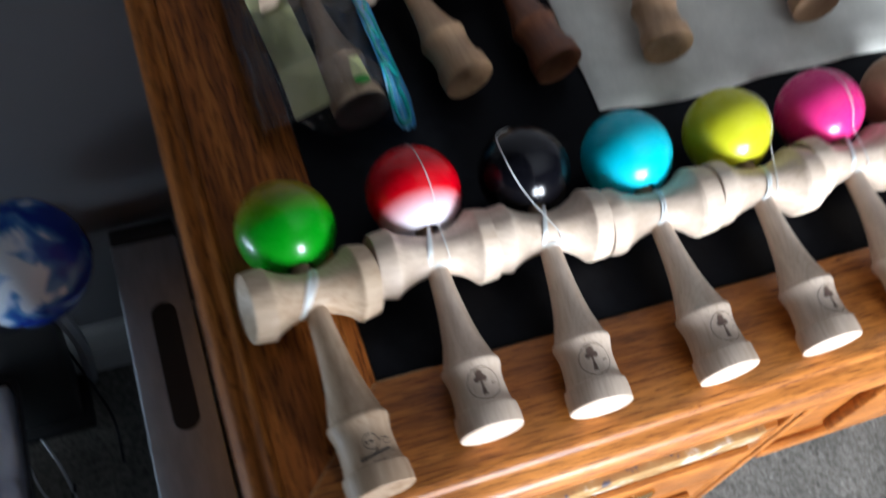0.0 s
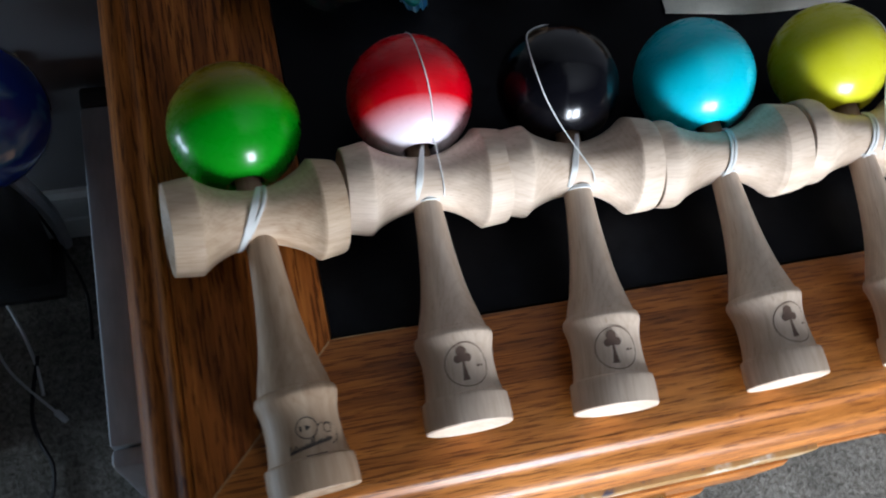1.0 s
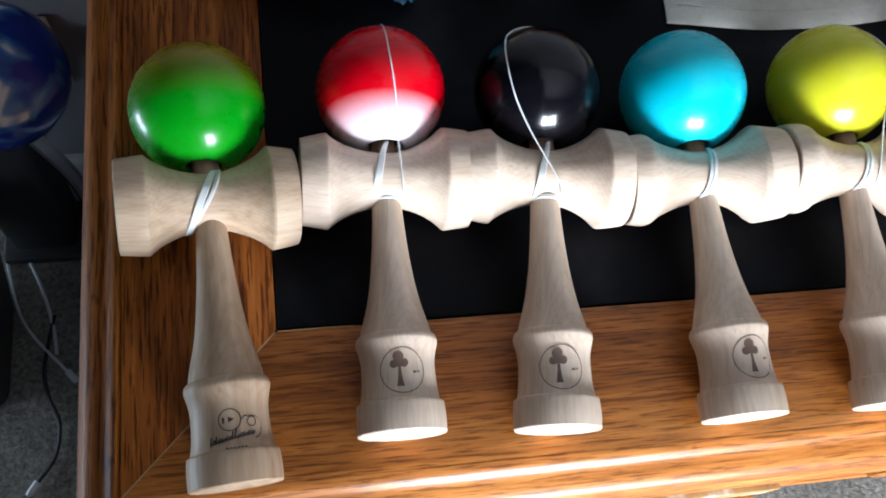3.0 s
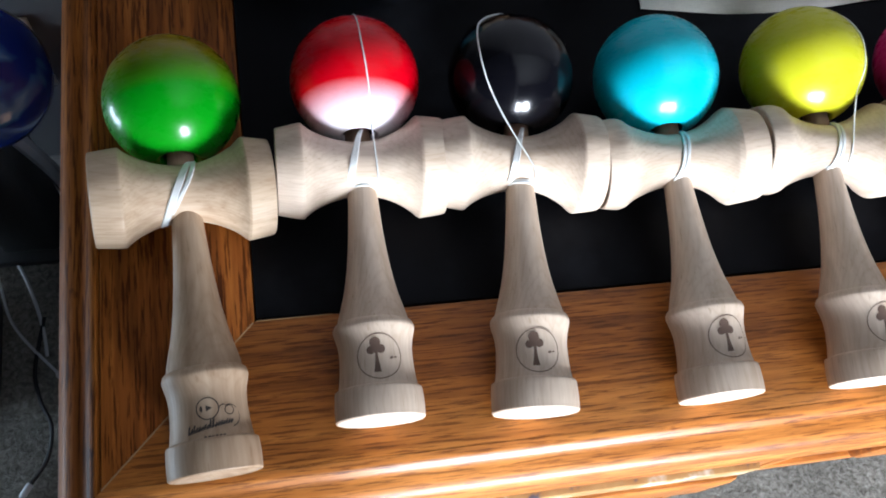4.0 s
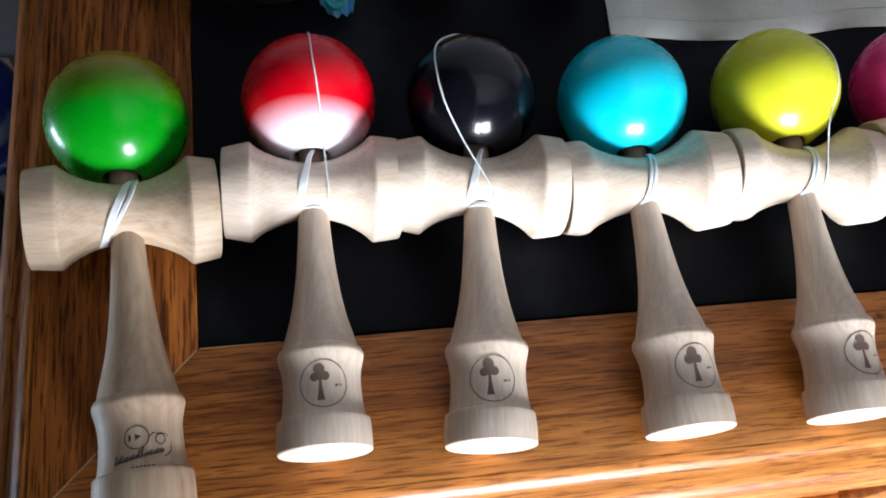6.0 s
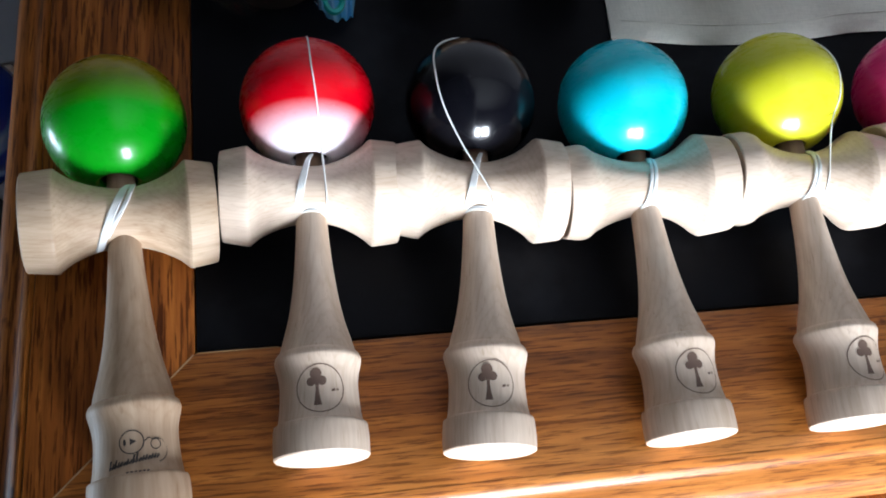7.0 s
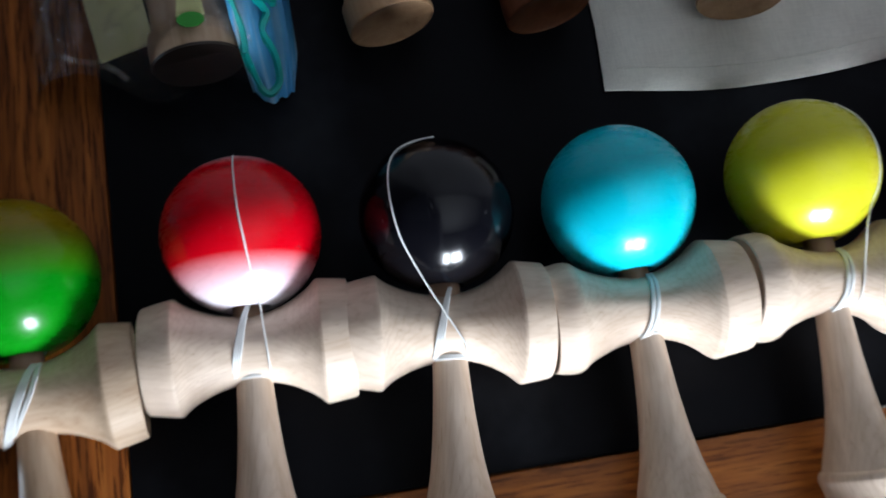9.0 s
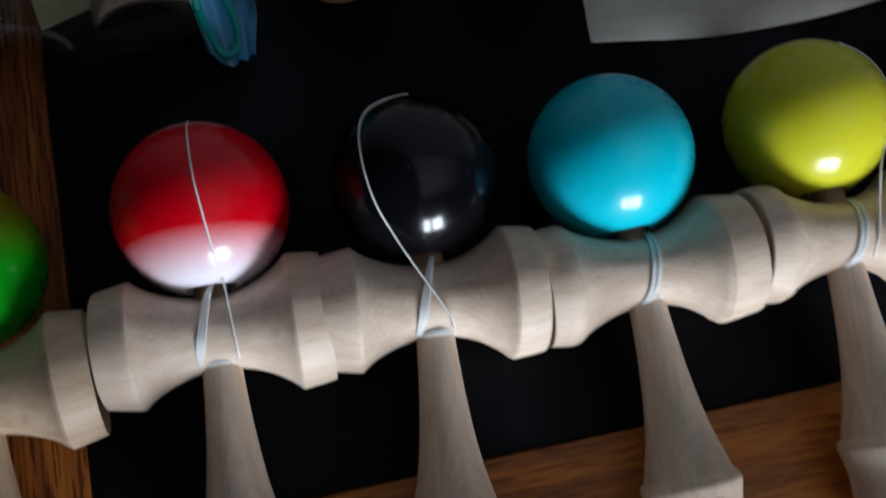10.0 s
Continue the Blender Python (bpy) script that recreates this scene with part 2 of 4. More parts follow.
link(mottled_gold, ramp(mottled_gold, wb, [(0.36, (0.10, 0.09, 0.12)), (0.42, (0.42, 0.22, 0.08)), (0.56, (0.50, 0.30, 0.12)), (0.66, (0.72, 0.66, 0.56))]), bsdf(mottled_gold).inputs["Base Color"])
canvas = mat("cream_canvas", (0.62, 0.60, 0.54), 0.9, 0, 0.15)
wx = noise_tex(canvas, coords(canvas, (1, 0.08, 1)), 1400.0, 2.0)
wy = noise_tex(canvas, coords(canvas, (0.08, 1, 1)), 1400.0, 2.0)
wm = mix(canvas, wx, wy, 0.5)
bump(canvas, wm, 0.4, 0.0006)
link(canvas, mix(canvas, ramp(canvas, noise_tex(canvas, coords(canvas), 25.0, 3.0), [(0.3, (0.60, 0.585, 0.52)), (0.65, (0.74, 0.725, 0.65))]), ramp(canvas, wm, [(0.3, (0.85, 0.85, 0.85)), (0.6, (1, 1, 1))]), 1.0, "MULTIPLY"), bsdf(canvas).inputs["Base Color"])
filler_mat = mat("pale_wood_filler", (0.40, 0.24, 0.11), 0.6)
film_mat = mat("clear_plastic_film", (1, 1, 1), 0.06)
fn = film_mat.node_tree.nodes
clear, shine, blend, edge_on = fn.new("ShaderNodeBsdfTransparent"), fn.new("ShaderNodeBsdfGlossy"), fn.new("ShaderNodeMixShader"), fn.new("ShaderNodeFresnel")
clear.inputs["Color"].default_value = (0.97, 0.97, 0.97, 1)
shine.inputs["Roughness"].default_value, edge_on.inputs["IOR"].default_value = 0.07, 1.5
crease = fn.new("ShaderNodeBump")
crease.inputs["Strength"].default_value, crease.inputs["Distance"].default_value = 0.9, 0.004
link(film_mat, noise_tex(film_mat, coords(film_mat, (1, 1.6, 1)), 55.0, 4.0, 0.6, 1.2), crease.inputs["Height"])
link(film_mat, crease.outputs["Normal"], shine.inputs["Normal"])
link(film_mat, crease.outputs["Normal"], edge_on.inputs["Normal"])
link(film_mat, edge_on.outputs["Fac"], blend.inputs["Fac"])
link(film_mat, clear.outputs[0], blend.inputs[1])
link(film_mat, shine.outputs[0], blend.inputs[2])
haze, cloudy = fn.new("ShaderNodeBsdfDiffuse"), fn.new("ShaderNodeMixShader")
haze.inputs["Color"].default_value = (0.75, 0.76, 0.78, 1)
link(film_mat, ramp(film_mat, noise_tex(film_mat, coords(film_mat, (1, 2.2, 1)), 45.0, 4.0, 0.65, 1.5), [(0.46, (0.012, 0.012, 0.012)), (0.6, (0.04, 0.04, 0.04)), (0.7, (0.16, 0.16, 0.16))]), cloudy.inputs["Fac"])
link(film_mat, blend.outputs[0], cloudy.inputs[1])
link(film_mat, haze.outputs[0], cloudy.inputs[2])
link(film_mat, cloudy.outputs[0], fn["Material Output"].inputs["Surface"])
fold_mat = mat("creased_plastic_film", (1, 1, 1), 0.06)
fo = fold_mat.node_tree.nodes
see, glint, veil = fo.new("ShaderNodeBsdfTransparent"), fo.new("ShaderNodeBsdfGlossy"), fo.new("ShaderNodeMixShader")
glint.inputs["Roughness"].default_value, veil.inputs["Fac"].default_value = 0.06, 0.14
link(fold_mat, see.outputs[0], veil.inputs[1])
link(fold_mat, glint.outputs[0], veil.inputs[2])
link(fold_mat, veil.outputs[0], fo["Material Output"].inputs["Surface"])
blue_print = mat("sky_blue_printed_film", (0.10, 0.42, 0.72), 0.25)
link(blue_print, ramp(blue_print, noise_tex(blue_print, coords(blue_print, (60, 6, 1)), 1.6, 2.0, 0.5, 0.8), [(0.36, (0.02, 0.20, 0.52)), (0.47, (0.09, 0.42, 0.76)), (0.58, (0.13, 0.50, 0.80)), (0.68, (0.5, 0.74, 0.88))]), bsdf(blue_print).inputs["Base Color"])
teal_print = mat("dark_teal_print", (0.0, 0.30, 0.27), 0.3)
card_mat = mat("pale_yellow_card", (0.56, 0.56, 0.33), 0.6)
link(card_mat, ramp(card_mat, noise_tex(card_mat, coords(card_mat, (3, 1, 1)), 25.0, 4.0), [(0.3, (0.68, 0.70, 0.30)), (0.65, (0.82, 0.80, 0.46))]), bsdf(card_mat).inputs["Base Color"])
green_print = mat("leaf_green_print", (0.02, 0.22, 0.02), 0.6)
glass = mat("window_glass", (1, 1, 1), 0.0)
bsdf(glass).inputs["Transmission Weight"].default_value = 1.0


# ---- mesh helpers ----
def finish(name, bm, material, smooth=True, sharp=40):
    me = bpy.data.meshes.new(name)
    bmesh.ops.recalc_face_normals(bm, faces=bm.faces)
    if smooth:
        for f in bm.faces:
            f.smooth = True
        for e in bm.edges:
            if len(e.link_faces) == 2 and e.calc_face_angle(0) > radians(sharp):
                e.smooth = False
    bm.to_mesh(me)
    bm.free()
    me.materials.append(material)
    return me


def part(name, bm, material, parent, label="", smooth=True):
    me = bm if isinstance(bm, bpy.types.Mesh) else finish(name, bm, material, smooth)
    ob = new(name, me)
    ob.parent = parent
    if label:
        tagged(ob, label)
    return ob


def thing(name, m, label, category, group="", kind=""):
    ob = new(name)
    ob.empty_display_size = 0.02
    ob.matrix_world = m
    return tagged(ob, label, category, group, kind)


def box(x0, x1, y0, y1, z0, z1, bevel=0.0, bm=None, segs=2):
    bm = bm or bmesh.new()
    r = bmesh.ops.create_cube(bm, size=1.0)
    for v in r["verts"]:
        v.co = Vector((x0 + (v.co.x + 0.5) * (x1 - x0), y0 + (v.co.y + 0.5) * (y1 - y0), z0 + (v.co.z + 0.5) * (z1 - z0)))
    if bevel:
        es = list({e for v in r["verts"] for e in v.link_edges})
        bmesh.ops.bevel(bm, geom=es, offset=bevel, segments=segs, profile=0.5, affect="EDGES")
    return bm


def smooth_profile(pts, per=5):
    """Catmull-Rom through (s, r); a doubled point stays a sharp corner."""
    out = []
    runs, run = [], [pts[0]]
    for a, b in zip(pts, pts[1:]):
        if a == b:
            runs.append(run)
            run = [b]
        else:
            run.append(b)
    runs.append(run)
    for run in runs:
        p = [run[0]] + run + [run[-1]]
        if len(run) == 1:
            out.append(run[0])
            continue
        for i in range(1, len(p) - 2):
            for k in range(per):
                t = k / per
                q = []
                for c in (0, 1):
                    a, b, d, e = p[i - 1][c], p[i][c], p[i + 1][c], p[i + 2][c]
                    q.append(0.5 * (2 * b + (d - a) * t + (2 * a - 5 * b + 4 * d - e) * t * t + (3 * b - a - 3 * d + e) * t ** 3))
                out.append(tuple(q))
        out.append(run[-1])
    return out


def lathe(prof, axis="y", n=48, centre=(0, 0, 0), bm=None):
    """Turns (along, radius) about an axis; a radius of 0 closes the end."""
    bm = bm or bmesh.new()
    c = Vector(centre)
    rings = []
    for s, r in prof:
        ring = []
        for k in range(1 if r < 1e-7 else n):
            a = 2 * math.pi * k / n
            u, v = r * math.cos(a), r * math.sin(a)
            ring.append(bm.verts.new(c + Vector({"x": (s, u, v), "y": (u, s, v), "z": (u, v, s)}[axis])))
        rings.append(ring)
    for a, b in zip(rings, rings[1:]):
        if len(a) == 1 and len(b) == 1:
            continue
        for k in range(n):
            j = (k + 1) % n
            if len(a) == 1:
                bm.faces.new((a[0], b[k], b[j]))
            elif len(b) == 1:
                bm.faces.new((a[k], a[j], b[0]))
            else:
                bm.faces.new((a[k], a[j], b[j], b[k]))
    return bm


def tube(pts, r, n=7, bm=None, rounds=4):
    """A round cord along a smoothed line."""
    bm = bm or bmesh.new()
    p = [Vector(q) for q in pts]
    line = []
    for i in range(len(p) - 1):
        a, b, c, d = p[max(i - 1, 0)], p[i], p[i + 1], p[min(i + 2, len(p) - 1)]
        for k in range(rounds):
            t = k / rounds
            line.append(0.5 * (2 * b + (c - a) * t + (2 * a - 5 * b + 4 * c - d) * t * t + (3 * b - a - 3 * c + d) * t ** 3))
    line.append(p[-1])
    side = None
    prev = None
    for i, q in enumerate(line):
        d = (line[min(i + 1, len(line) - 1)] - line[max(i - 1, 0)]).normalized()
        if side is None:
            side = d.orthogonal().normalized()
        side = (side - d * side.dot(d)).normalized()
        up = d.cross(side)
        ring = [bm.verts.new(q + r * (math.cos(2 * math.pi * k / n) * side + math.sin(2 * math.pi * k / n) * up)) for k in range(n)]
        if prev:
            for k in range(n):
                bm.faces.new((prev[k], prev[(k + 1) % n], ring[(k + 1) % n], ring[k]))
        else:
            bm.faces.new(list(reversed(ring)))
        prev = ring
    bm.faces.new(prev)
    return bm


def sweep_edge(profile, a, b, out, bm=None, mitre_a=0.0, mitre_b=0.0):
    """A moulding: profile (outward, up) drawn from a to b; the ends run on by mitre times outward."""
    bm = bm or bmesh.new()
    a, b, out = Vector(a), Vector(b), Vector(out)
    d = (b - a).normalized()
    rows = []
    for o, u in profile:
        p = out * o + Vector((0, 0, u))
        rows.append((bm.verts.new(a + p - d * o * mitre_a), bm.verts.new(b + p + d * o * mitre_b)))
    for (p, q), (r, s) in zip(rows, rows[1:]):
        bm.faces.new((p, q, s, r))
    return bm


# ---- room ----
def room_part(name, bm, material, label, category):
    return tagged(new(name, finish(name, bm, material, False)), label, category, kind="structure")


floor_bm = bmesh.new()
bmesh.ops.create_grid(floor_bm, x_segments=2, y_segments=2, size=1.0)
for v in floor_bm.verts:
    v.co = Vector((1.4 + v.co.x * 3.1, -0.86 + v.co.y * 1.4, 0))
room_part("floor", floor_bm, carpet_mat, "short-pile grey-beige carpet over the whole floor", "carpet")
room_part("ceiling", box(WALL_L - 0.1, WALL_R + 0.1, WALL_F - 0.2, WALL_B + 0.1, CEIL, CEIL + 0.1), ceiling_mat, "plain white textured plaster ceiling", "ceiling")
room_part("wall_north", box(WALL_L - 0.1, WALL_R + 0.1, WALL_B, WALL_B + 0.1, 0, CEIL), wall_mat, "plain matt grey painted wall behind the desk", "wall")
west = box(WALL_L - 0.1, WALL_L, BLOCK_Y, LOW_Y0, 0, CEIL)
box(WALL_L - 0.1, WALL_L, LOW_Y1, WALL_B, 0, CEIL, bm=west)
box(WALL_L - 0.1, WALL_L, LOW_Y0, LOW_Y1, 0, LOW_Z0, bm=west)
box(WALL_L - 0.1, WALL_L, LOW_Y0, LOW_Y1, LOW_Z1, CEIL, bm=west)
room_part("wall_west", west, wall_mat, "grey painted side wall with an added low window", "wall")
room_part("wall_east", box(WALL_R, WALL_R + 0.1, WALL_F, WALL_B, 0, CEIL), wall_mat, "plain matt grey painted side wall", "wall")
south = box(WALL_L - 0.1, WIN_X0, WALL_F - 0.12, WALL_F, 0, CEIL)
box(WIN_X1, WALL_R + 0.1, WALL_F - 0.12, WALL_F, 0, CEIL, bm=south)
box(WIN_X0, WIN_X1, WALL_F - 0.12, WALL_F, 0, WIN_Z0, bm=south)
box(WIN_X0, WIN_X1, WALL_F - 0.12, WALL_F, WIN_Z1, CEIL, bm=south)
room_part("wall_south", south, wall_mat, "grey painted wall with a window opening", "wall")
# unseen block, added to cut the window light on the left
room_part("wall_southwest", box(WALL_L, BLOCK_X, WALL_F, BLOCK_Y, 0, CEIL), wall_mat, "unseen grey block added to shade the desk's left side", "wall")

# added out of view, to keep ceiling light off the wall beside the desk
room_part("soffit", box(WALL_L, -0.16, BLOCK_Y, WALL_B, 1.75, CEIL), wall_mat, "unseen grey block added to darken the corner beside the desk", "ceiling")


def window_unit(name, m, hw, hh, mullion, label):
    w = thing(name, m, label, "window", kind="structure")
    f = box(-hw, -hw + 0.04, -0.1, -0.02, -hh, hh)
    box(hw - 0.04, hw, -0.1, -0.02, -hh, hh, bm=f)
    if mullion:
        box(-mullion, mullion, -0.1, -0.02, -hh + 0.04, hh - 0.04, bm=f)
    box(-hw + 0.04, hw - 0.04, -0.1, -0.02, -hh, -hh + 0.04, bm=f)
    box(-hw + 0.04, hw - 0.04, -0.1, -0.02, hh - 0.04, hh, bm=f)
    part("window_frame", f, white_paint, w, "white painted frame", False)
    part("window_sill", box(-hw - 0.05, hw + 0.05, 0.002, 0.05, -hh - 0.03, -hh, 0.004), white_paint, w, "white painted sill", False)
    for x0, x1 in ((-hw + 0.04, -mullion), (mullion, hw - 0.04)):
        pane = part("pane", box(x0, x1, -0.075, -0.07, -hh + 0.04, hh - 0.04), glass, w, "clear glass", False)
        pane.visible_shadow = False


window_unit("window_1", pose(MIDX, WALL_F, MIDZ), (WIN_X1 - WIN_X0) / 2, (WIN_Z1 - WIN_Z0) / 2, 0.06, "white two-light window letting daylight in")
window_unit("fill_window", pose(WALL_L, (LOW_Y0 + LOW_Y1) / 2, (LOW_Z0 + LOW_Z1) / 2, 0, 0, -90), (LOW_Y1 - LOW_Y0) / 2, (LOW_Z1 - LOW_Z0) / 2, 0.02, "small low white window, unseen, added to light the shaded side")
base = bmesh.new()
prof = [(0.0, 0.115), (0.006, 0.115), (0.011, 0.108), (0.012, 0.098), (0.012, 0.058), (0.009, 0.055), (0.012, 0.052), (0.012, 0.0)]
sweep_edge(prof, (WALL_L, WALL_B, 0), (WALL_R, WALL_B, 0), (0, -1, 0), base)
tagged(new("baseboard", finish("baseboard", base, white_paint, False)), "white painted baseboard with a groove along it", "baseboard", kind="structure")

# wall outlet with its plug, beside the desk
outlet = thing("wall_outlet", pose(-0.243, WALL_B, 0.335, 0, 0, 0), "ivory plastic wall outlet plate with a plug in it", "outlet")
part("plate", box(-0.042, 0.042, -0.006, 0, -0.057, 0.057, 0.003), plate_mat, outlet)
part("plug", box(-0.016, 0.016, -0.034, -0.006, -0.02, 0.03, 0.006), case_mat, outlet, "grey plastic plug")


# ---- desk ----
DX0, DX1, DY0, DY1 = -0.082, 1.15, -0.086, 0.41
IN_X1, IN_Y1 = 1.06, 0.36
desk = thing("desk", pose(0.5, 0.1, 0), "orange-brown oak desk with a black inset top", "desk")
desk_inv = Matrix.Translation((-0.5, -0.1, 0))


def desk_part(name, bm, material, label="", smooth=True, parent=None):
    bmesh.ops.transform(bm, matrix=desk_inv, verts=bm.verts)
    return part(name, bm, material, parent or desk, label, smooth)


def plank(corners, z0, z1, bevel=0.0004):
    bm = bmesh.new()
    lo = [bm.verts.new((x, y, z0)) for x, y in corners]
    hi = [bm.verts.new((x, y, z1)) for x, y in corners]
    n = len(corners)
    bm.faces.new(hi)
    bm.faces.new(lo[::-1])
    for k in range(n):
        bm.faces.new((lo[k], lo[(k + 1) % n], hi[(k + 1) % n], hi[k]))
    bmesh.ops.bevel(bm, geom=[e for e in bm.edges if all(v.co.z == z1 for v in e.verts)], offset=bevel, segments=2, profile=0.5, affect="EDGES")
    return bm


RX, RY = -0.065, -0.065  # where the flat top meets the moulded edge
g = 0.00008
desk_part("top_rail", plank([(RX + g * 2, RY), (DX1 - 0.03, RY), (IN_X1, 0), (g, 0)], T - 0.022, T), oak_x, "front rail of the top, mitred")
desk_part("top_rail", plank([(RX, RY + g * 2), (0, g), (0, IN_Y1), (RX, DY1 - 0.01)], T - 0.022, T), oak_y_shaded, "side rail of the top, mitred")
desk_part("top_rail", plank([(0, IN_Y1), (IN_X1, IN_Y1), (DX1 - 0.03, DY1 - 0.01), (RX, DY1 - 0.01)], T - 0.022, T - g), oak_x)
desk_part("top_rail", plank([(DX1 - 0.03, RY), (DX1 - 0.03, DY1 - 0.01), (IN_X1, IN_Y1), (IN_X1, 0)], T - 0.022, T - g), oak_y_shaded)
desk_part("inset_panel", plank([(0.0008, 0.0012), (IN_X1 - 0.001, 0.0012), (IN_X1 - 0.001, IN_Y1 - 0.001), (0.0008, IN_Y1 - 0.001)], T - 0.02, T - 0.0006, 0.0005), black_top, "smooth black inset panel")
desk_part("worn_edge", box(0.001, 0.034, -0.0002, 0.0003, T - 0.001, T + 0.00005, 0.0001), filler_mat, "pale strip along the inset")
filler = box(-0.0918, -0.0008, -0.0003, 0.0003, T - 0.0006, T + 0.00008)
bmesh.ops.transform(filler, matrix=Matrix.Rotation(radians(45), 4, "Z"), verts=filler.verts)
desk_part("mitre_joint", filler, filler_mat, "pale filler in the mitre joint", False)
# moulded edge: a round bead, a cove and a lower bead
EDGE = [(0.0, 0.0), (0.0003, -0.0014), (0.0010, -0.0014), (0.0018, -0.0002), (0.0036, -0.0009), (0.0052, -0.0022), (0.0066, -0.0035), (0.0084, -0.0046), (0.0108, -0.0055), (0.0136, -0.0068), (0.0166, -0.0092), (0.0190, -0.0134),
        (0.0206, -0.0168), (0.0208, -0.0204), (0.0192, -0.0234), (0.0164, -0.0252), (0.0146, -0.0290), (0.0136, -0.034), (-0.01, -0.034)]
EDGE_S = smooth_profile(EDGE, 3)
EDGE_FRONT = smooth_profile([p for p in EDGE if not 0 < p[0] < 0.0015], 3)  # the side alone has a quirk beside the flat top
desk_part("edge_moulding", sweep_edge(EDGE_FRONT, (RX, RY, T), (DX1 - 0.03, RY, T), (0, -1, 0), None, 1, 1), oak_x, "rounded moulded front edge")
desk_part("edge_moulding", sweep_edge(EDGE_S, (RX, DY1 - 0.01, T), (RX, RY, T), (-1, 0, 0), None, 0, 1), oak_y_shaded, "rounded moulded side edge")
desk_part("edge_moulding", sweep_edge(EDGE_S, (DX1 - 0.03, RY, T), (DX1 - 0.03, DY1 - 0.01, T), (1, 0, 0), None, 1, 0), oak_y_shaded)


def drawer_front(x0, x1, z0, z1, y, pull_at):
    """A raised and fielded drawer front with a cast brass pull."""
    bm = box(x0, x1, y - 0.008, y + 0.012, z0, z1, 0.003)
    box(x0 + 0.018, x1 - 0.018, y - 0.015, y - 0.006, z0 + 0.016, z1 - 0.016, 0.005, bm)
    d = desk_part("drawer", bm, oak_x, "raised oak drawer front")
    px, pz = pull_at
    plate = box(px - 0.05, px + 0.05, y - 0.018, y - 0.014, pz - 0.014, pz + 0.014, 0.0035)
    desk_part("pull_plate", plate, brass, "aged brass back plate", True, d)
    desk_part("pull", tube([(px - 0.036, y - 0.016, pz), (px - 0.034, y - 0.03, pz - 0.003), (px, y - 0.036, pz - 0.012), (px + 0.034, y - 0.03, pz - 0.003), (px + 0.036, y - 0.016, pz)], 0.0035), brass, "aged brass bail pull", True, d)


PED0, PED1, FY = -0.066, 0.302, -0.074
carcass = box(PED0, PED1, FY, DY1 - 0.02, 0.04, T - 0.034, 0.002)
desk_part("pedestal", carcass, oak_z, "oak drawer pedestal")
desk_part("plinth", box(PED0 - 0.008, PED1 + 0.008, FY - 0.008, DY1 - 0.02, 0.0, 0.06, 0.004), oak_x)
desk_part("pedestal", box(0.95, DX1 - 0.048, FY, DY1 - 0.02, 0.0, T - 0.034, 0.002), oak_z, "oak drawer pedestal")
for x in (PED1 - 0.026, PED1 - 0.014, PED0 + 0.012, PED0 + 0.024):
    desk_part("stile_bead", box(x - 0.004, x + 0.004, FY - 0.005, FY + 0.002, 0.07, T - 0.04, 0.0022), oak_z)
strip_bm = box(0.03, 0.235, FY - 0.0135, FY + 0.002, T - 0.058, T - 0.037, 0.001)
desk_part("metal_strip", strip_bm, mottled_gold, "gold-brown strip with dark and pale patches under the edge")
for z1, z0 in ((T - 0.062, T - 0.15), (T - 0.175, T - 0.345), (T - 0.37, T - 0.655)):
    drawer_front(PED0 + 0.036, PED1 - 0.04, z0, z1, FY, ((PED0 + PED1) / 2 + 0.005, (z0 + z1) / 2))
    desk_part("drawer_rail", box(PED0 + 0.03, PED1 - 0.03, FY - 0.006, FY + 0.002, z0 - 0.02, z0 - 0.006, 0.003), oak_x)
apron = box(PED1, 0.95, FY + 0.004, FY + 0.026, T - 0.185, T - 0.034, 0.002)
desk_part("apron", apron, oak_x, "oak apron over the kneehole")
desk_part("apron_bead", box(PED1 + 0.002, 0.948, FY - 0.003, FY + 0.006, T - 0.187, T - 0.172, 0.003), oak_x)
desk_part("kneehole_drawer", box(PED1 + 0.055, 0.90, FY - 0.006, FY + 0.006, T - 0.16, T - 0.05, 0.004), oak_x, "flat oak kneehole drawer front")


# ---- kendamas ----
R_FOOT, S_CROSS = 0.0185, 0.1122
KEN = [(0.0035, 0.0), (0.0032, 0.008), (0.0012, 0.0150), (0.0004, 0.0182), (0.0004, 0.0182), (0.0, 0.0188), (0.0006, 0.0194), (0.0006, 0.0194), (0.006, 0.0195), (0.0118, 0.0191), (0.0126, 0.0186), (0.0126, 0.0186),
       (0.0132, 0.0174), (0.0132, 0.0174), (0.019, 0.0165), (0.027, 0.0161), (0.032, 0.0166), (0.0362, 0.0177), (0.0382, 0.0180), (0.0402, 0.0173), (0.0410, 0.0160), (0.0410, 0.0160), (0.046, 0.0146), (0.055, 0.0120), (0.066, 0.0099), (0.080, 0.0082), (0.093, 0.0072), (0.1030, 0.0067), (0.1060, 0.0066), (0.1075, 0.0055), (0.1080, 0.0)]
KEN_S = smooth_profile([(a, r * 0.95) for a, r in KEN], 4)


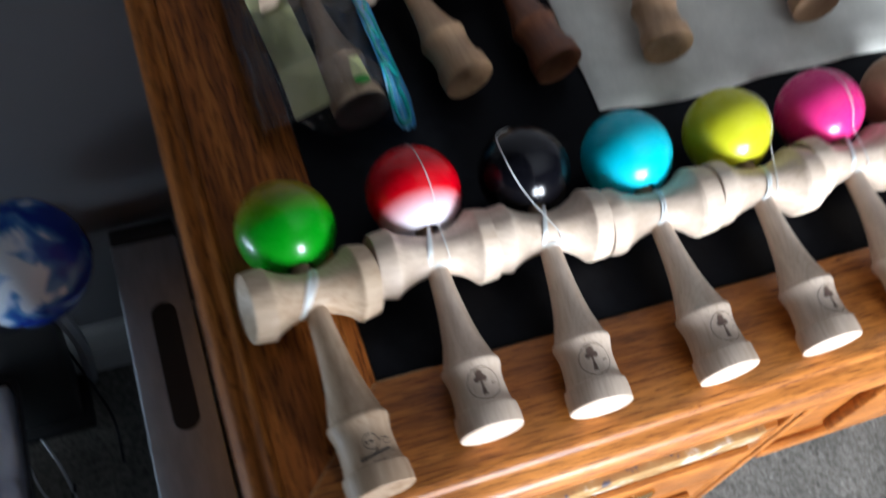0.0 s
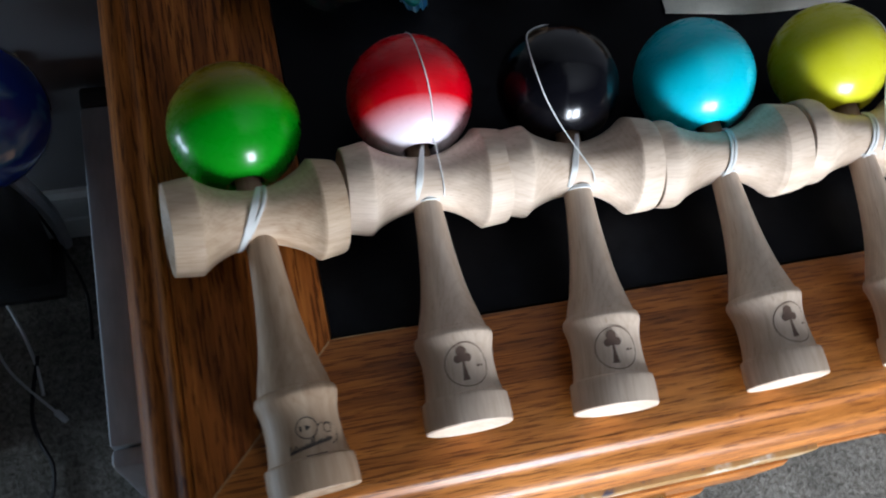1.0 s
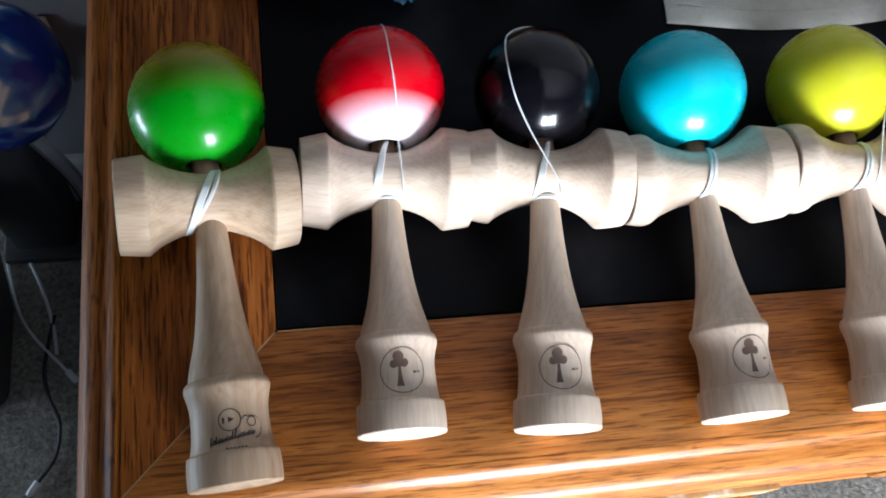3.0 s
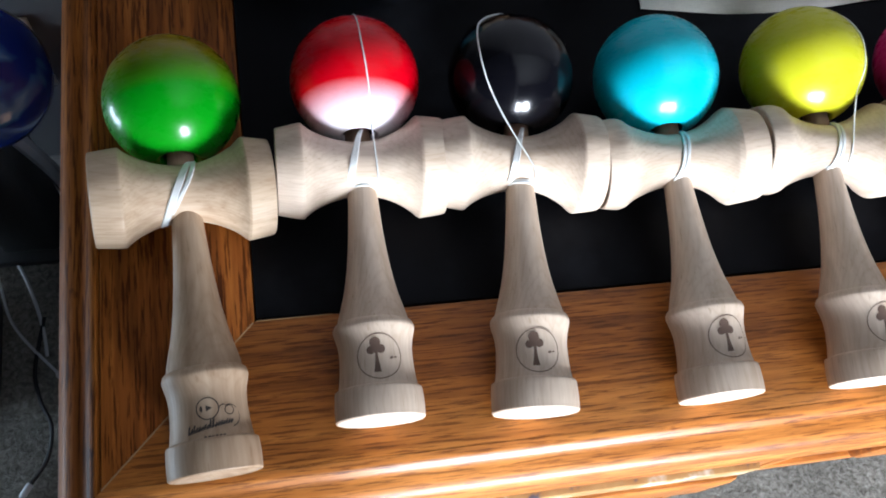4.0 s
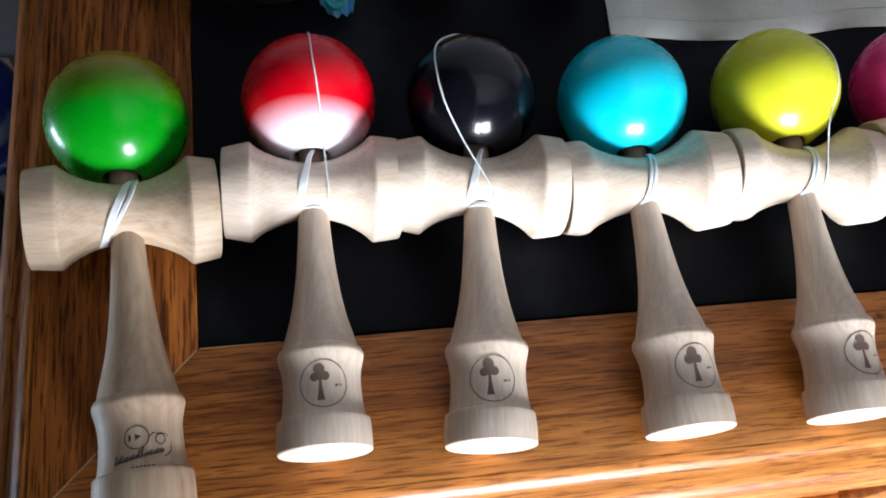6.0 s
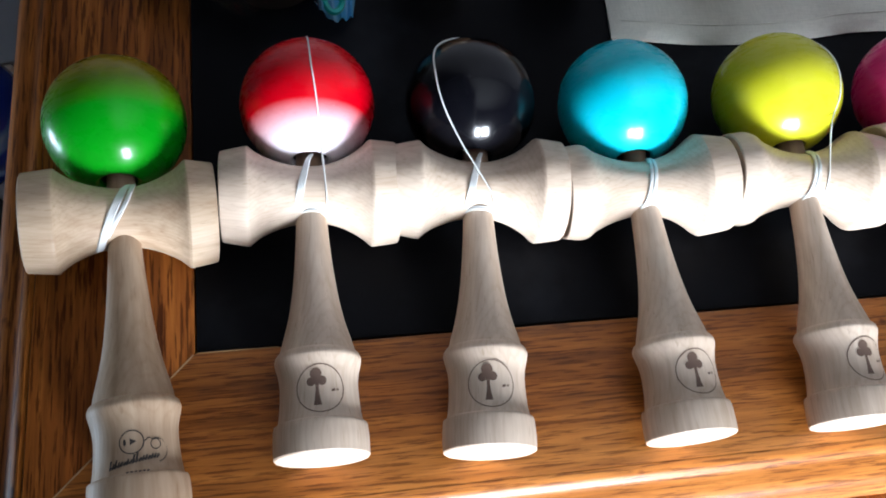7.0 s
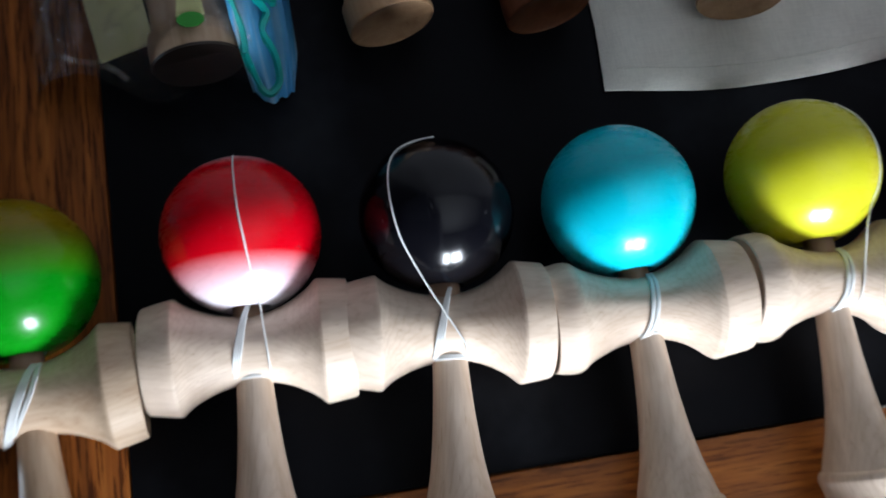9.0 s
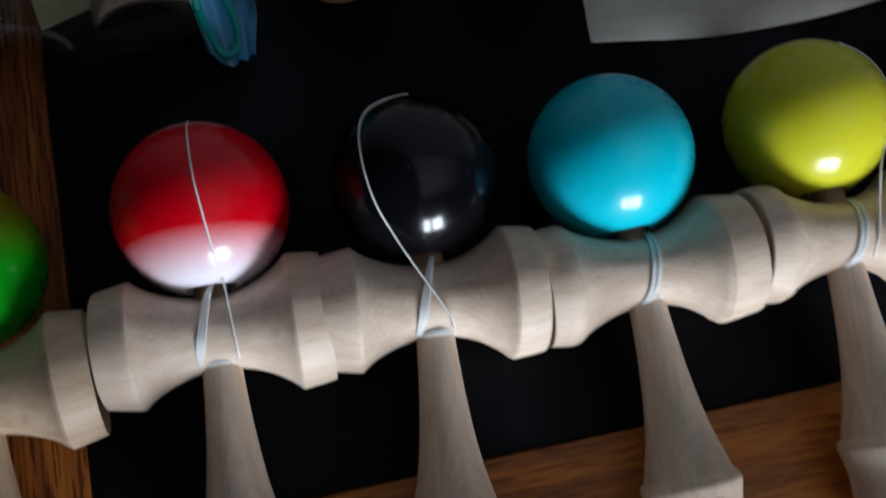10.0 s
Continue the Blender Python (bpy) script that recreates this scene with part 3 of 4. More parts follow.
def cross_profile(left, left_in, right_in, right, soft):
    """The turned crosspiece: two bands, each given by its outer and inner (along, radius), and a waist between them."""
    (a, ra), (b, rb), (c, rc), (d, rd) = left, left_in, right_in, right
    pts = [(a + 0.0068, 0.0), (a + 0.0048, 0.010), (a + 0.0003, ra - 0.002), (a + 0.0003, ra - 0.002), (a - 0.0004, ra - 0.0008), (a, ra), (a, ra), (b - soft, rb - soft * 0.1), (b + soft * 0.6, rb - soft * 0.5), (b + soft * 0.6, rb - soft * 0.5),
           (b + 0.0052, rb - 0.0038), (-0.013, 0.0143), (-0.005, 0.0125), (0.001, 0.0122), (0.007, 0.0129), (0.014, 0.0152), (c - 0.0045, rc - 0.0040), (c - soft * 0.6, rc - soft * 0.6), (c - soft * 0.6, rc - soft * 0.6),
           (c + soft * 0.4, rc), (c + soft * 0.4, rc), (d - 0.0006, rd), (d, rd - 0.0007), (d, rd - 0.0007), (d - 0.0007, rd - 0.0022), (d - 0.0007, rd - 0.0022), (d - 0.0055, 0.010), (d - 0.0075, 0.0)]
    return smooth_profile(pts, 4)


CROSSES = {
    "crisp": cross_profile((-0.0368, 0.0192), (-0.0259, 0.0213), (0.0253, 0.0231), (0.0362, 0.0219), 0.0010),
    "rounded": cross_profile((-0.0358, 0.0203), (-0.0266, 0.0215), (0.0248, 0.0230), (0.0384, 0.0213), 0.0022),
    "older": cross_profile((-0.0369, 0.0200), (-0.0254, 0.0213), (0.0252, 0.0227), (0.0361, 0.0211), 0.0010),
}



def ken_radius(s):
    pts = [p for p in KEN_S if p[0] > 0.0125]
    for (a, ra), (b, rb) in zip(pts, pts[1:]):
        if a <= s <= b and b > a:
            return ra + (rb - ra) * (s - a) / (b - a)
    return 0.016


def on_ken(u, v, lift):
    """A place on the lower handle: u round from the top, v along from the foot."""
    r = ken_radius(v)
    return Vector(((r + lift) * math.sin(u / r), v, (r + lift) * math.cos(u / r)))


def disc_mark(bm, cu, cv, ru, rv, lift, n=20, inner=0.0):
    rings = []
    for q in (inner, 0.5 + inner / 2, 1.0):
        rings.append([bm.verts.new(on_ken(cu + q * ru * math.cos(2 * math.pi * k / n), cv + q * rv * math.sin(2 * math.pi * k / n), lift)) for k in range(n)] if q > 0 else [bm.verts.new(on_ken(cu, cv, lift))])
    for a, b in zip(rings, rings[1:]):
        for k in range(n):
            j = (k + 1) % n
            bm.faces.new((a[0], b[k], b[j]) if len(a) == 1 else (a[k], a[j], b[j], b[k]))


def patch_mark(bm, left, right, lift):
    """A strip between two lines of (u, v)."""
    a = [bm.verts.new(on_ken(u, v, lift)) for u, v in left]
    b = [bm.verts.new(on_ken(u, v, lift)) for u, v in right]
    for k in range(len(a) - 1):
        bm.faces.new((a[k], b[k], b[k + 1], a[k + 1]))


def tree_mark(cv=0.0240):
    bm = bmesh.new()
    disc_mark(bm, 0, cv, 0.0094, 0.0094, 0.00012, 40, 0.955)
    for u, v, r in ((-0.0016, 0.0056, 0.0022), (-0.0034, 0.0026, 0.0017), (0.0006, 0.0029, 0.0018), (-0.0014, 0.0034, 0.0021)):
        disc_mark(bm, u, cv + v, r, r, 0.00012 + abs(u) * 0.02)
    vs = [0.002 - 0.0085 * k / 6 for k in range(7)]
    wid = [0.0005, 0.0006, 0.0006, 0.0008, 0.0010, 0.0013, 0.0017]
    patch_mark(bm, [(-0.0013 - w * 0.85, cv + v) for v, w in zip(vs, wid)], [(-0.0011 + w * 0.85, cv + v) for v, w in zip(vs, wid)], 0.00016)
    patch_mark(bm, [(0.0042, cv - 0.0006), (0.0042, cv - 0.0014)], [(0.0056, cv - 0.0002), (0.0056, cv - 0.0012)], 0.00014)
    patch_mark(bm, [(0.0061, cv - 0.0004), (0.0061, cv - 0.0010)], [(0.0070, cv - 0.0002), (0.0070, cv - 0.0010)], 0.00014)
    return finish("burnt_mark", bm, burn)


def face_mark(cv=0.0198):
    """A ring with two small shapes, a looped line and rows of plain bars below."""
    bm = bmesh.new()
    disc_mark(bm, -0.0012, cv + 0.0045, 0.0044, 0.0044, 0.00014, 32, 0.9)
    patch_mark(bm, [(-0.0018, cv + 0.0058), (-0.0018, cv + 0.0034)], [(0.0003, cv + 0.0048), (0.0003, cv + 0.0045)], 0.00014)
    disc_mark(bm, -0.0036, cv + 0.0045, 0.0005, 0.0013, 0.00014, 12)
    disc_mark(bm, 0.0072, cv + 0.0032, 0.0020, 0.0020, 0.00014, 20, 0.82)
    line = [(0.0032 + 0.0009 * k, cv + 0.0046 + 0.0012 * math.sin(k * 0.9)) for k in range(4)] + [(0.0072 + 0.0044 * math.sin(k * 0.42), cv + 0.0012 + 0.0044 * math.cos(k * 0.42)) for k in range(8)]
    patch_mark(bm, line, [(u + 0.0002, v - 0.0004) for u, v in line], 0.00016)
    # a row of slanting strokes of uneven height, tied by a thin line
    for k in range(17):
        u0, v0 = -0.0098 + 0.00105 * k, cv - 0.0046 + 0.0026 * k / 16
        h = (0.0034 if k in (0, 2, 8, 9) else 0.0019) + 0.0003 * math.sin(k * 2.3)
        patch_mark(bm, [(u0 + 0.0007, v0 + h), (u0, v0)], [(u0 + 0.0014, v0 + h), (u0 + 0.0007, v0)], 0.00016)
        patch_mark(bm, [(u0 + 0.0003, v0 + 0.0006), (u0 + 0.0003, v0 + 0.0001)], [(u0 + 0.0014, v0 + 0.0013), (u0 + 0.0014, v0 + 0.0008)], 0.00018)
    for k in range(6):
        u0 = -0.0035 + k * 0.0014
        patch_mark(bm, [(u0, cv - 0.0060), (u0, cv - 0.0069)], [(u0 + 0.0009, cv - 0.0059), (u0 + 0.0009, cv - 0.0068)], 0.00014)
    return finish("printed_mark", bm, ink)


def ball_mesh(material, r=0.03):
    bm = lathe([(-r * math.cos(a), r * math.sin(a)) for a in [math.pi * k / 80 for k in range(8, 81)]][:-1] + [(r, 0.0)], "y", 64)
    y0 = -r * math.cos(math.pi * 8 / 80)
    r0 = r * math.sin(math.pi * 8 / 80)
    # bevelled mouth of the hole
    lathe([(y0, r0), (y0 + 0.0005, r0 - 0.0012), (y0 + 0.003, 0.0074)], "y", 64, bm=bm)
    bmesh.ops.remove_doubles(bm, verts=bm.verts, dist=0.00001)
    return finish("ball", bm, material)


CACHE = {}


def cached(key, make):
    if key not in CACHE:
        CACHE[key] = make()
    return CACHE[key]


STRING_PATHS = {  # ways over the ball, then places down to the neck
    "over": ([(0.0, 0.97, 0.1), (0.01, 0.85, 0.5), (0.02, 0.55, 0.83), (0.04, 0.07, 1.0), (0.08, -0.28, 0.96), (0.11, -0.57, 0.82), (0.13, -0.78, 0.6)], [(0.0050, 0.1275, 0.0150), (0.0057, 0.1160, 0.0137), (0.0063, 0.1060, 0.0118), (0.0064, 0.1018, 0.0080)]),
    "aside": ([(0.0, 0.93, 0.3), (-0.3, 0.84, 0.45), (-0.52, 0.70, 0.48), (-0.63, 0.4, 0.66), (-0.63, -0.04, 0.77), (-0.54, -0.43, 0.72), (-0.4, -0.70, 0.59)], [(-0.0078, 0.1265, 0.0160), (-0.0026, 0.1180, 0.0143), (0.0022, 0.1100, 0.0131), (0.0046, 0.1060, 0.0116), (0.0058, 0.1018, 0.0078)]),
    "flank": ([(0.40, 0.80, 0.45), (0.55, 0.6, 0.58), (0.64, 0.34, 0.69), (0.66, 0.03, 0.75), (0.62, -0.36, 0.70), (0.52, -0.62, 0.58)], [(0.0105, 0.1310, 0.0185), (0.0092, 0.1200, 0.0150), (0.0072, 0.1085, 0.0130), (0.0062, 0.1020, 0.0085)]),
}


def kendama(foot, yaw, tilt, roll, woods, label, mark, ball=None, string="", cross="crisp", cross_yaw=0.0, long=1.0, mark_turn=0.0, group="row of kendamas", z=T):
    """ball: (x, y, radius, lacquer, label). long: how much longer the handle is over its ridge."""
    m = pose(foot[0], foot[1], z + R_FOOT, tilt, 0, yaw) @ pose(0, 0, 0, 0, roll, 0)
    k = thing("kendama", m, label, "kendama", group)
    handle_mat, cross_mat = woods
    s_cross = S_CROSS * long
    slide = s_cross - S_CROSS

    def drawn(a):
        return a * (1.02 if long > 1 else 1) if a < 0.042 else a + slide * min(1, (a - 0.03) / 0.05)
    part("handle", cached(("ken", handle_mat.name, long), lambda: finish("handle", lathe([(drawn(a), r) for a, r in KEN_S], "y", 48), handle_mat, True, 28)), None, k)
    c = part("crosspiece", cached(("cross", cross_mat.name, cross), lambda: finish("crosspiece", lathe(CROSSES[cross], "x", 64), cross_mat, True, 28)), None, k)
    c.matrix_local = pose(0, s_cross, 0, 0, 0, cross_yaw)
    sp = part("spike", cached(("spike",), lambda: finish("spike", lathe([(0.118, 0.0), (0.118, 0.0060), (0.13, 0.0057), (0.148, 0.0042), (0.158, 0.0018), (0.160, 0.0)], "y", 20), spike_wood)), None, k, "darker wooden spike in the ball's hole" if ball else "darker wooden spike")
    sp.matrix_local = pose(0, slide, 0)
    if ball:
        bx, by, br, lacquer, ball_label = ball
        centre = m.inverted() @ Vector((bx, by, z + br))
        b = part("ball", cached(("ball", lacquer.name, br), lambda: ball_mesh(lacquer, br)), None, k, ball_label)
        b.matrix_local = Matrix.Translation(centre)
        part("hole", cached(("hole",), lambda: finish("hole", lathe([(-0.0250, 0.0075), (-0.018, 0.0073), (0.004, 0.0073), (0.004, 0.0)], "y", 32), paint_dark)), None, b, "dark bored hole")
        if string:
            ways, tail = STRING_PATHS[string]
            pts = [centre + Vector(d).normalized() * (br + 0.0003) for d in ways] + [Vector(p) for p in tail]
            part("string", tube(pts, 0.00036), string_mat, k, "thin white string")

    def around(x, deg):
        r = 0.0129 + 12 * x * x
        return (x, s_cross - r * math.sin(radians(deg)), r * math.cos(radians(deg)))

    def wraps():
        bm = tube([(0.0068 * math.cos(a), 0.1016, 0.0068 * math.sin(a) + 0.0002) for a in [2 * math.pi * q / 16 for q in range(17)]], 0.00055)
        tube([(0.0068 * math.cos(a), 0.1026, 0.0068 * math.sin(a) + 0.0003) for a in [2 * math.pi * q / 16 for q in range(17)]], 0.0005, bm=bm)
        if cross == "rounded":
            for o in (0.0, 0.0006, 0.0019, 0.0025):
                tube([around(x + o * f, a) for x, a, f in ((0.0034, -64, 0.7), (0.0028, -34, 0.9), (0.0014, 0, 1), (-0.0004, 34, 1), (-0.0028, 62, 0.8), (-0.0058, 84, 0.5))], 0.0005, bm=bm)
            return finish("neck_wrap", bm, string_mat)
        for o in (0.0, 0.0007, 0.0014, 0.0021):
            tube([(0.0006 + o * 0.3, 0.1270, 0.0090), (-0.0016 + o * 0.6, 0.1222, 0.0121), (-0.0044 + o, 0.1130, 0.0131), (-0.0058 + o, 0.1070, 0.0121), (-0.0068 + o * 0.5, 0.1018, 0.0066)], 0.00055, bm=bm)
        return finish("neck_wrap", bm, string_mat)

    def slanted_wraps():
        bm = bmesh.new()
        for o in (0.0, 0.0008, 0.0016, 0.0024):
            tube([around(x + o * f, a) for x, a, f in ((0.0022, -62, 0.5), (0.0004, -38, 0.7), (-0.0026, -6, 0.9), (-0.0060, 28, 0.9), (-0.0086, 58, 0.9), (-0.0104, 90, 0.8))], 0.0006, bm=bm)
        for o in (0.0, 0.0008):
            tube([around(x + o, a) for x, a in ((0.0044, -60), (0.0034, -30), (0.0010, 0), (-0.0028, 30), (-0.0066, 60))], 0.0006, bm=bm)
        return finish("neck_wrap", bm, string_mat)
    part("neck_wrap", cached(("wraps", mark, cross), slanted_wraps if mark == "face" else wraps), None, k, "white string wound round the neck")
    if mark == "tree":
        part("burnt_mark", cached(("tree",), tree_mark), None, k, "small burnt-in round mark").matrix_local = pose(0, 0, 0, 0, mark_turn, 0)
    elif mark == "face":
        part("printed_mark", cached(("face",), face_mark), None, k, "small black printed mark")
    return k


BEECH, WARM = (beech_y, beech_x), (warm_y, warm_x)
kendama((-0.0179, -0.0671), 3.2, 3.57, 7.4, WARM, "pale wooden kendama with a green ball, lying on the desk", "face", (-0.0277, 0.095, 0.0293, paint_green, "green ball fading to olive at the far end"), "", "older", 0.3, 1.063)
kendama((0.0486, -0.0533), -1.64, 2.7, 1.3, BEECH, "pale wooden kendama with a red and white ball, on the desk", "tree", (0.0534, 0.1006, 0.0294, paint_red, "ball with a red band over white"), "over", "crisp", 0.2)
kendama((0.1135, -0.0575), -5.17, 3.49, 0.9, BEECH, "pale wooden kendama with a glossy black ball, on the desk", "tree", (0.1264, 0.0982, 0.0294, paint_black, "glossy black ball"), "aside", "crisp", 1.1, 1.012, mark_turn=-4)
kendama((0.1966, -0.0603), -0.88, 3.29, -3.1, BEECH, "pale wooden kendama with a turquoise ball, on the desk", "tree", (0.1975, 0.0938, 0.0297, paint_teal, "turquoise ball"), "", "rounded", -0.4, mark_turn=11)
kendama((0.2689, -0.0614), -2.63, 4.24, 1.3, BEECH, "pale wooden kendama with an acid yellow ball, on the desk", "tree", (0.2749, 0.0949, 0.0297, paint_yellow, "acid yellow ball with fine scratches"), "flank", "rounded", -1.3, mark_turn=11)
kendama((0.3425, -0.059), -3.0, 4.0, 2, BEECH, "pale wooden kendama with a hot pink ball, on the desk", "tree", (0.350, 0.095, 0.0297, paint_pink, "hot pink ball"), "over")
kendama((0.4165, -0.059), -3.0, 4.0, 0, BEECH, "pale wooden kendama with a plain wooden ball, on the desk", "tree", (0.424, 0.095, 0.0297, tan_y, "plain wooden ball"))

# ---- second row ----
TAN, BROWN = (tan_y, beech_x), (brown_y, brown_y)
FLAT = 2.9


def loose_kendama(foot, yaw, woods, label, z=T):
    return kendama(foot, yaw, FLAT, 0, woods, label, "", group="kendamas lying behind the row", z=z)


loose_kendama((0.124, 0.187), 10, TAN, "tan wooden kendama handle lying on the black inset")
loose_kendama((0.191, 0.185), 7, BROWN, "dark red-brown wooden kendama lying on the black inset")
loose_kendama((0.273, 0.177), -8, TAN, "tan wooden kendama lying on a canvas pouch", T + 0.0075)
loose_kendama((0.410, 0.190), -6, TAN, "tan wooden kendama lying on a canvas pouch", T + 0.0075)
packed = loose_kendama((0.044, 0.177), 5, WARM, "pale wooden kendama packed in a clear plastic bag", T + 0.002)
end_face = lathe([(-0.0004, 0.0), (-0.0004, 0.0183), (0.0006, 0.0187), (0.0006, 0.0)], "y", 40)
part("end_cup", end_face, paint_dark, packed, "dark brown disc over the end")


def pouch():
    """A flat canvas pouch with a soft, uneven hem."""
    bm = bmesh.new()
    nx, ny = 56, 40
    top, low = [], []
    for j in range(ny + 1):
        v = j / ny
        rt, rl = [], []
        for i in range(nx + 1):
            u = i / nx
            x = 0.214 + 0.012 * v + u * 0.30
            y = 0.154 - 0.006 * math.sin(math.pi * min(u * 2.2, 1)) + 0.004 * max(0, u - 0.45) + v * 0.215
            x += 0.003 * noise.noise(Vector((v * 5, 3, u)))
            y += 0.003 * noise.noise(Vector((u * 6, 7, v)))
            edge = min(1, min(u, 1 - u) * 14, min(v, 1 - v) * 12)
            z = 0.0012 + 0.0058 * edge ** 0.5 + 0.0016 * edge * noise.noise(Vector((u * 7, v * 5, 1))) + 0.0006 * edge * noise.noise(Vector((u * 19, v * 15, 4)))
            rt.append(bm.verts.new((x, y, T + z)))
            rl.append(bm.verts.new((x, y, T)))
        top.append(rt)
        low.append(rl)
    for j in range(ny):
        for i in range(nx):
            bm.faces.new((top[j][i], top[j][i + 1], top[j + 1][i + 1], top[j + 1][i]))
            bm.faces.new((low[j][i], low[j + 1][i], low[j + 1][i + 1], low[j][i + 1]))
    for i in range(nx):
        bm.faces.new((low[0][i], low[0][i + 1], top[0][i + 1], top[0][i]))
        bm.faces.new((low[ny][i + 1], low[ny][i], top[ny][i], top[ny][i + 1]))
    for j in range(ny):
        bm.faces.new((low[j + 1][0], low[j][0], top[j][0], top[j + 1][0]))
        bm.faces.new((low[j][nx], low[j + 1][nx], top[j + 1][nx], top[j][nx]))
    rim = [Vector((v.co.x, v.co.y + 0.0035, v.co.z + 0.0012)) for v in top[1][1:-1:4]]
    seam = [Vector((r.x + 0.0035, r.y, r.z)) for r in (row[1].co for row in top[1:-1:4])]
    ob = thing("canvas_pouch", pose(0, 0, 0), "cream canvas pouch laid flat on the desk", "pouch")
    part("cloth", finish("cloth", bm, canvas, True, 60), None, ob)
    part("hem", tube(rim, 0.00035, 5), canvas, ob, "stitched hem")
    part("side_seam", tube(seam, 0.00035, 5), canvas, ob, "stitched side seam")


pouch()


def film_height(x, y):
    """Height of the bag's upper film over the desk."""
    a = max(0.0, 1 - ((x - 0.044) / 0.072) ** 2)
    b = min(1.0, max(0.0, (y - 0.166) / 0.022))
    return 0.0022 + 0.0405 * a ** 0.8 * b ** 0.6 + 0.007 * b * a * noise.noise(Vector((x * 60, y * 45, 2))) + 0.003 * b * noise.noise(Vector((x * 160, y * 110, 5)))


def plastic_bag():
    bag = thing("plastic_bag", pose(0.03, 0.17, T), "clear plastic bag with a sky-blue printed side on the desk", "bag")
    inv = Matrix.Translation((-0.03, -0.17, 0))
    bm = bmesh.new()
    nx, ny = 60, 70
    rows = []
    for j in range(ny + 1):
        y0 = 0.166 + 0.225 * j / ny
        row = []
        for i in range(nx + 1):
            u = i / nx
            x = -0.022 + 0.088 * u
            y = y0 + (0.012 * (1 - u) + 0.004 * math.sin(u * 9)) * max(0, 1 - j / 12)
            row.append(bm.verts.new((x, y, film_height(x, y))))
        rows.append(row)
    for a, b in zip(rows, rows[1:]):
        for i in range(nx):
            bm.faces.new((a[i], a[i + 1], b[i + 1], b[i]))
    bmesh.ops.transform(bm, matrix=inv, verts=bm.verts)
    part("film", bm, film_mat, bag, "clear wrinkled film")
    # folds in the film's loose corner
    for pts in ([(-0.013, 0.1905, 0.0165), (-0.0085, 0.1882, 0.0170), (-0.0051, 0.1873, 0.0160), (-0.0002, 0.1871, 0.0133), (0.0046, 0.1869, 0.0105), (0.0095, 0.1850, 0.0080), (0.013, 0.182, 0.005)],
                [(-0.0185, 0.190, 0.003), (-0.0165, 0.200, 0.005), (-0.018, 0.216, 0.006), (-0.0145, 0.236, 0.005), (-0.016, 0.262, 0.003)]):
        bm = tube(pts, 0.0015, 12)
        bmesh.ops.transform(bm, matrix=inv, verts=bm.verts)
        part("fold", bm, fold_mat, bag, "creased fold of clear film")
    def strip_at(u, v, lift=0.0):
        x = 0.0595 + 0.0245 * u + (0.5 - u) * 0.008 * max(0, 1 - v * 9) - 0.004 * v
        y = 0.160 + 0.012 * abs(u - 0.4) * max(0, 1 - v * 5) + 0.21 * v
        z = 0.004 + 0.0385 * (1 - u) ** 0.8 * min(1, 0.25 + v * 6) + (0.0012 + 0.0022 * max(0, u - 0.5)) * math.sin(u * 22 + v * 5) + 0.001 * noise.noise(Vector((u * 5, v * 14, 0)))
        return Vector((x, y, max(z, 0.002) + 0.0022 + lift))
    bm = bmesh.new()
    grid = [[bm.verts.new(strip_at(i / 16, j / 50)) for i in range(17)] for j in range(51)]
    for a, b in zip(grid, grid[1:]):
        for i in range(16):
            bm.faces.new((a[i], a[i + 1], b[i + 1], b[i]))
    bmesh.ops.solidify(bm, geom=bm.faces, thickness=0.0005)
    bmesh.ops.transform(bm, matrix=inv, verts=bm.verts)
    strip = part("printed_side", bm, blue_print, bag, "sky-blue printed plastic with teal outlines")
    for c in range(5):
        bm = bmesh.new()
        v0 = 0.06 + 0.17 * c
        pts = [(0.08, 0.0), (0.14, 0.04), (0.06, 0.09), (0.3, 0.12), (0.58, 0.10), (0.46, 0.06), (0.62, 0.02), (0.66, -0.03), (0.4, -0.045), (0.2, -0.035), (0.08, 0.0)]
        tube([strip_at(u + 0.05 * (c % 2), max(0.01, v0 + w), 0.0003) for u, w in pts], 0.0017, 6, bm)
        bmesh.ops.transform(bm, matrix=inv, verts=bm.verts)
        part("print_outline", bm, teal_print, strip, "dark teal looped outline")
    card = box(0.003, 0.027, 0.190, 0.385, 0.006, 0.0072, 0.0003)
    bmesh.ops.bisect_plane(card, geom=card.verts[:] + card.edges[:] + card.faces[:], plane_co=(0, 0.22, 0), plane_no=(0, 1, 0))
    for v in card.verts:
        v.co.z += 0.012 * (v.co.x - 0.003) / 0.024 + 0.010 * min(1, (v.co.y - 0.19) / 0.03) + 0.11 * (v.co.y - 0.19)
        v.co.x += (v.co.y - 0.19) * -0.12
    bmesh.ops.transform(card, matrix=inv, verts=card.verts)
    c = part("card", card, card_mat, bag, "pale yellow-green printed card", False)
    bm = bmesh.new()
    disc = [bm.verts.new((0.045 + 0.0052 * math.cos(2 * math.pi * k / 24), 0.1842 + 0.0032 * math.sin(2 * math.pi * k / 24), 0.0434)) for k in range(24)]
    disc2 = [bm.verts.new((v.co.x, v.co.y, 0.0428)) for v in disc]
    bm.faces.new(disc)
    for k in range(24):
        bm.faces.new((disc2[k], disc2[(k + 1) % 24], disc[(k + 1) % 24], disc[k]))
    bmesh.ops.transform(bm, matrix=inv, verts=bm.verts)
    label_part = part("sticker", bm, green_print, bag, "small leaf-green round sticker")
    cone = box(-0.0055, 0.0055, 0.186, 0.204, 0.0424, 0.0430, 0.0002)
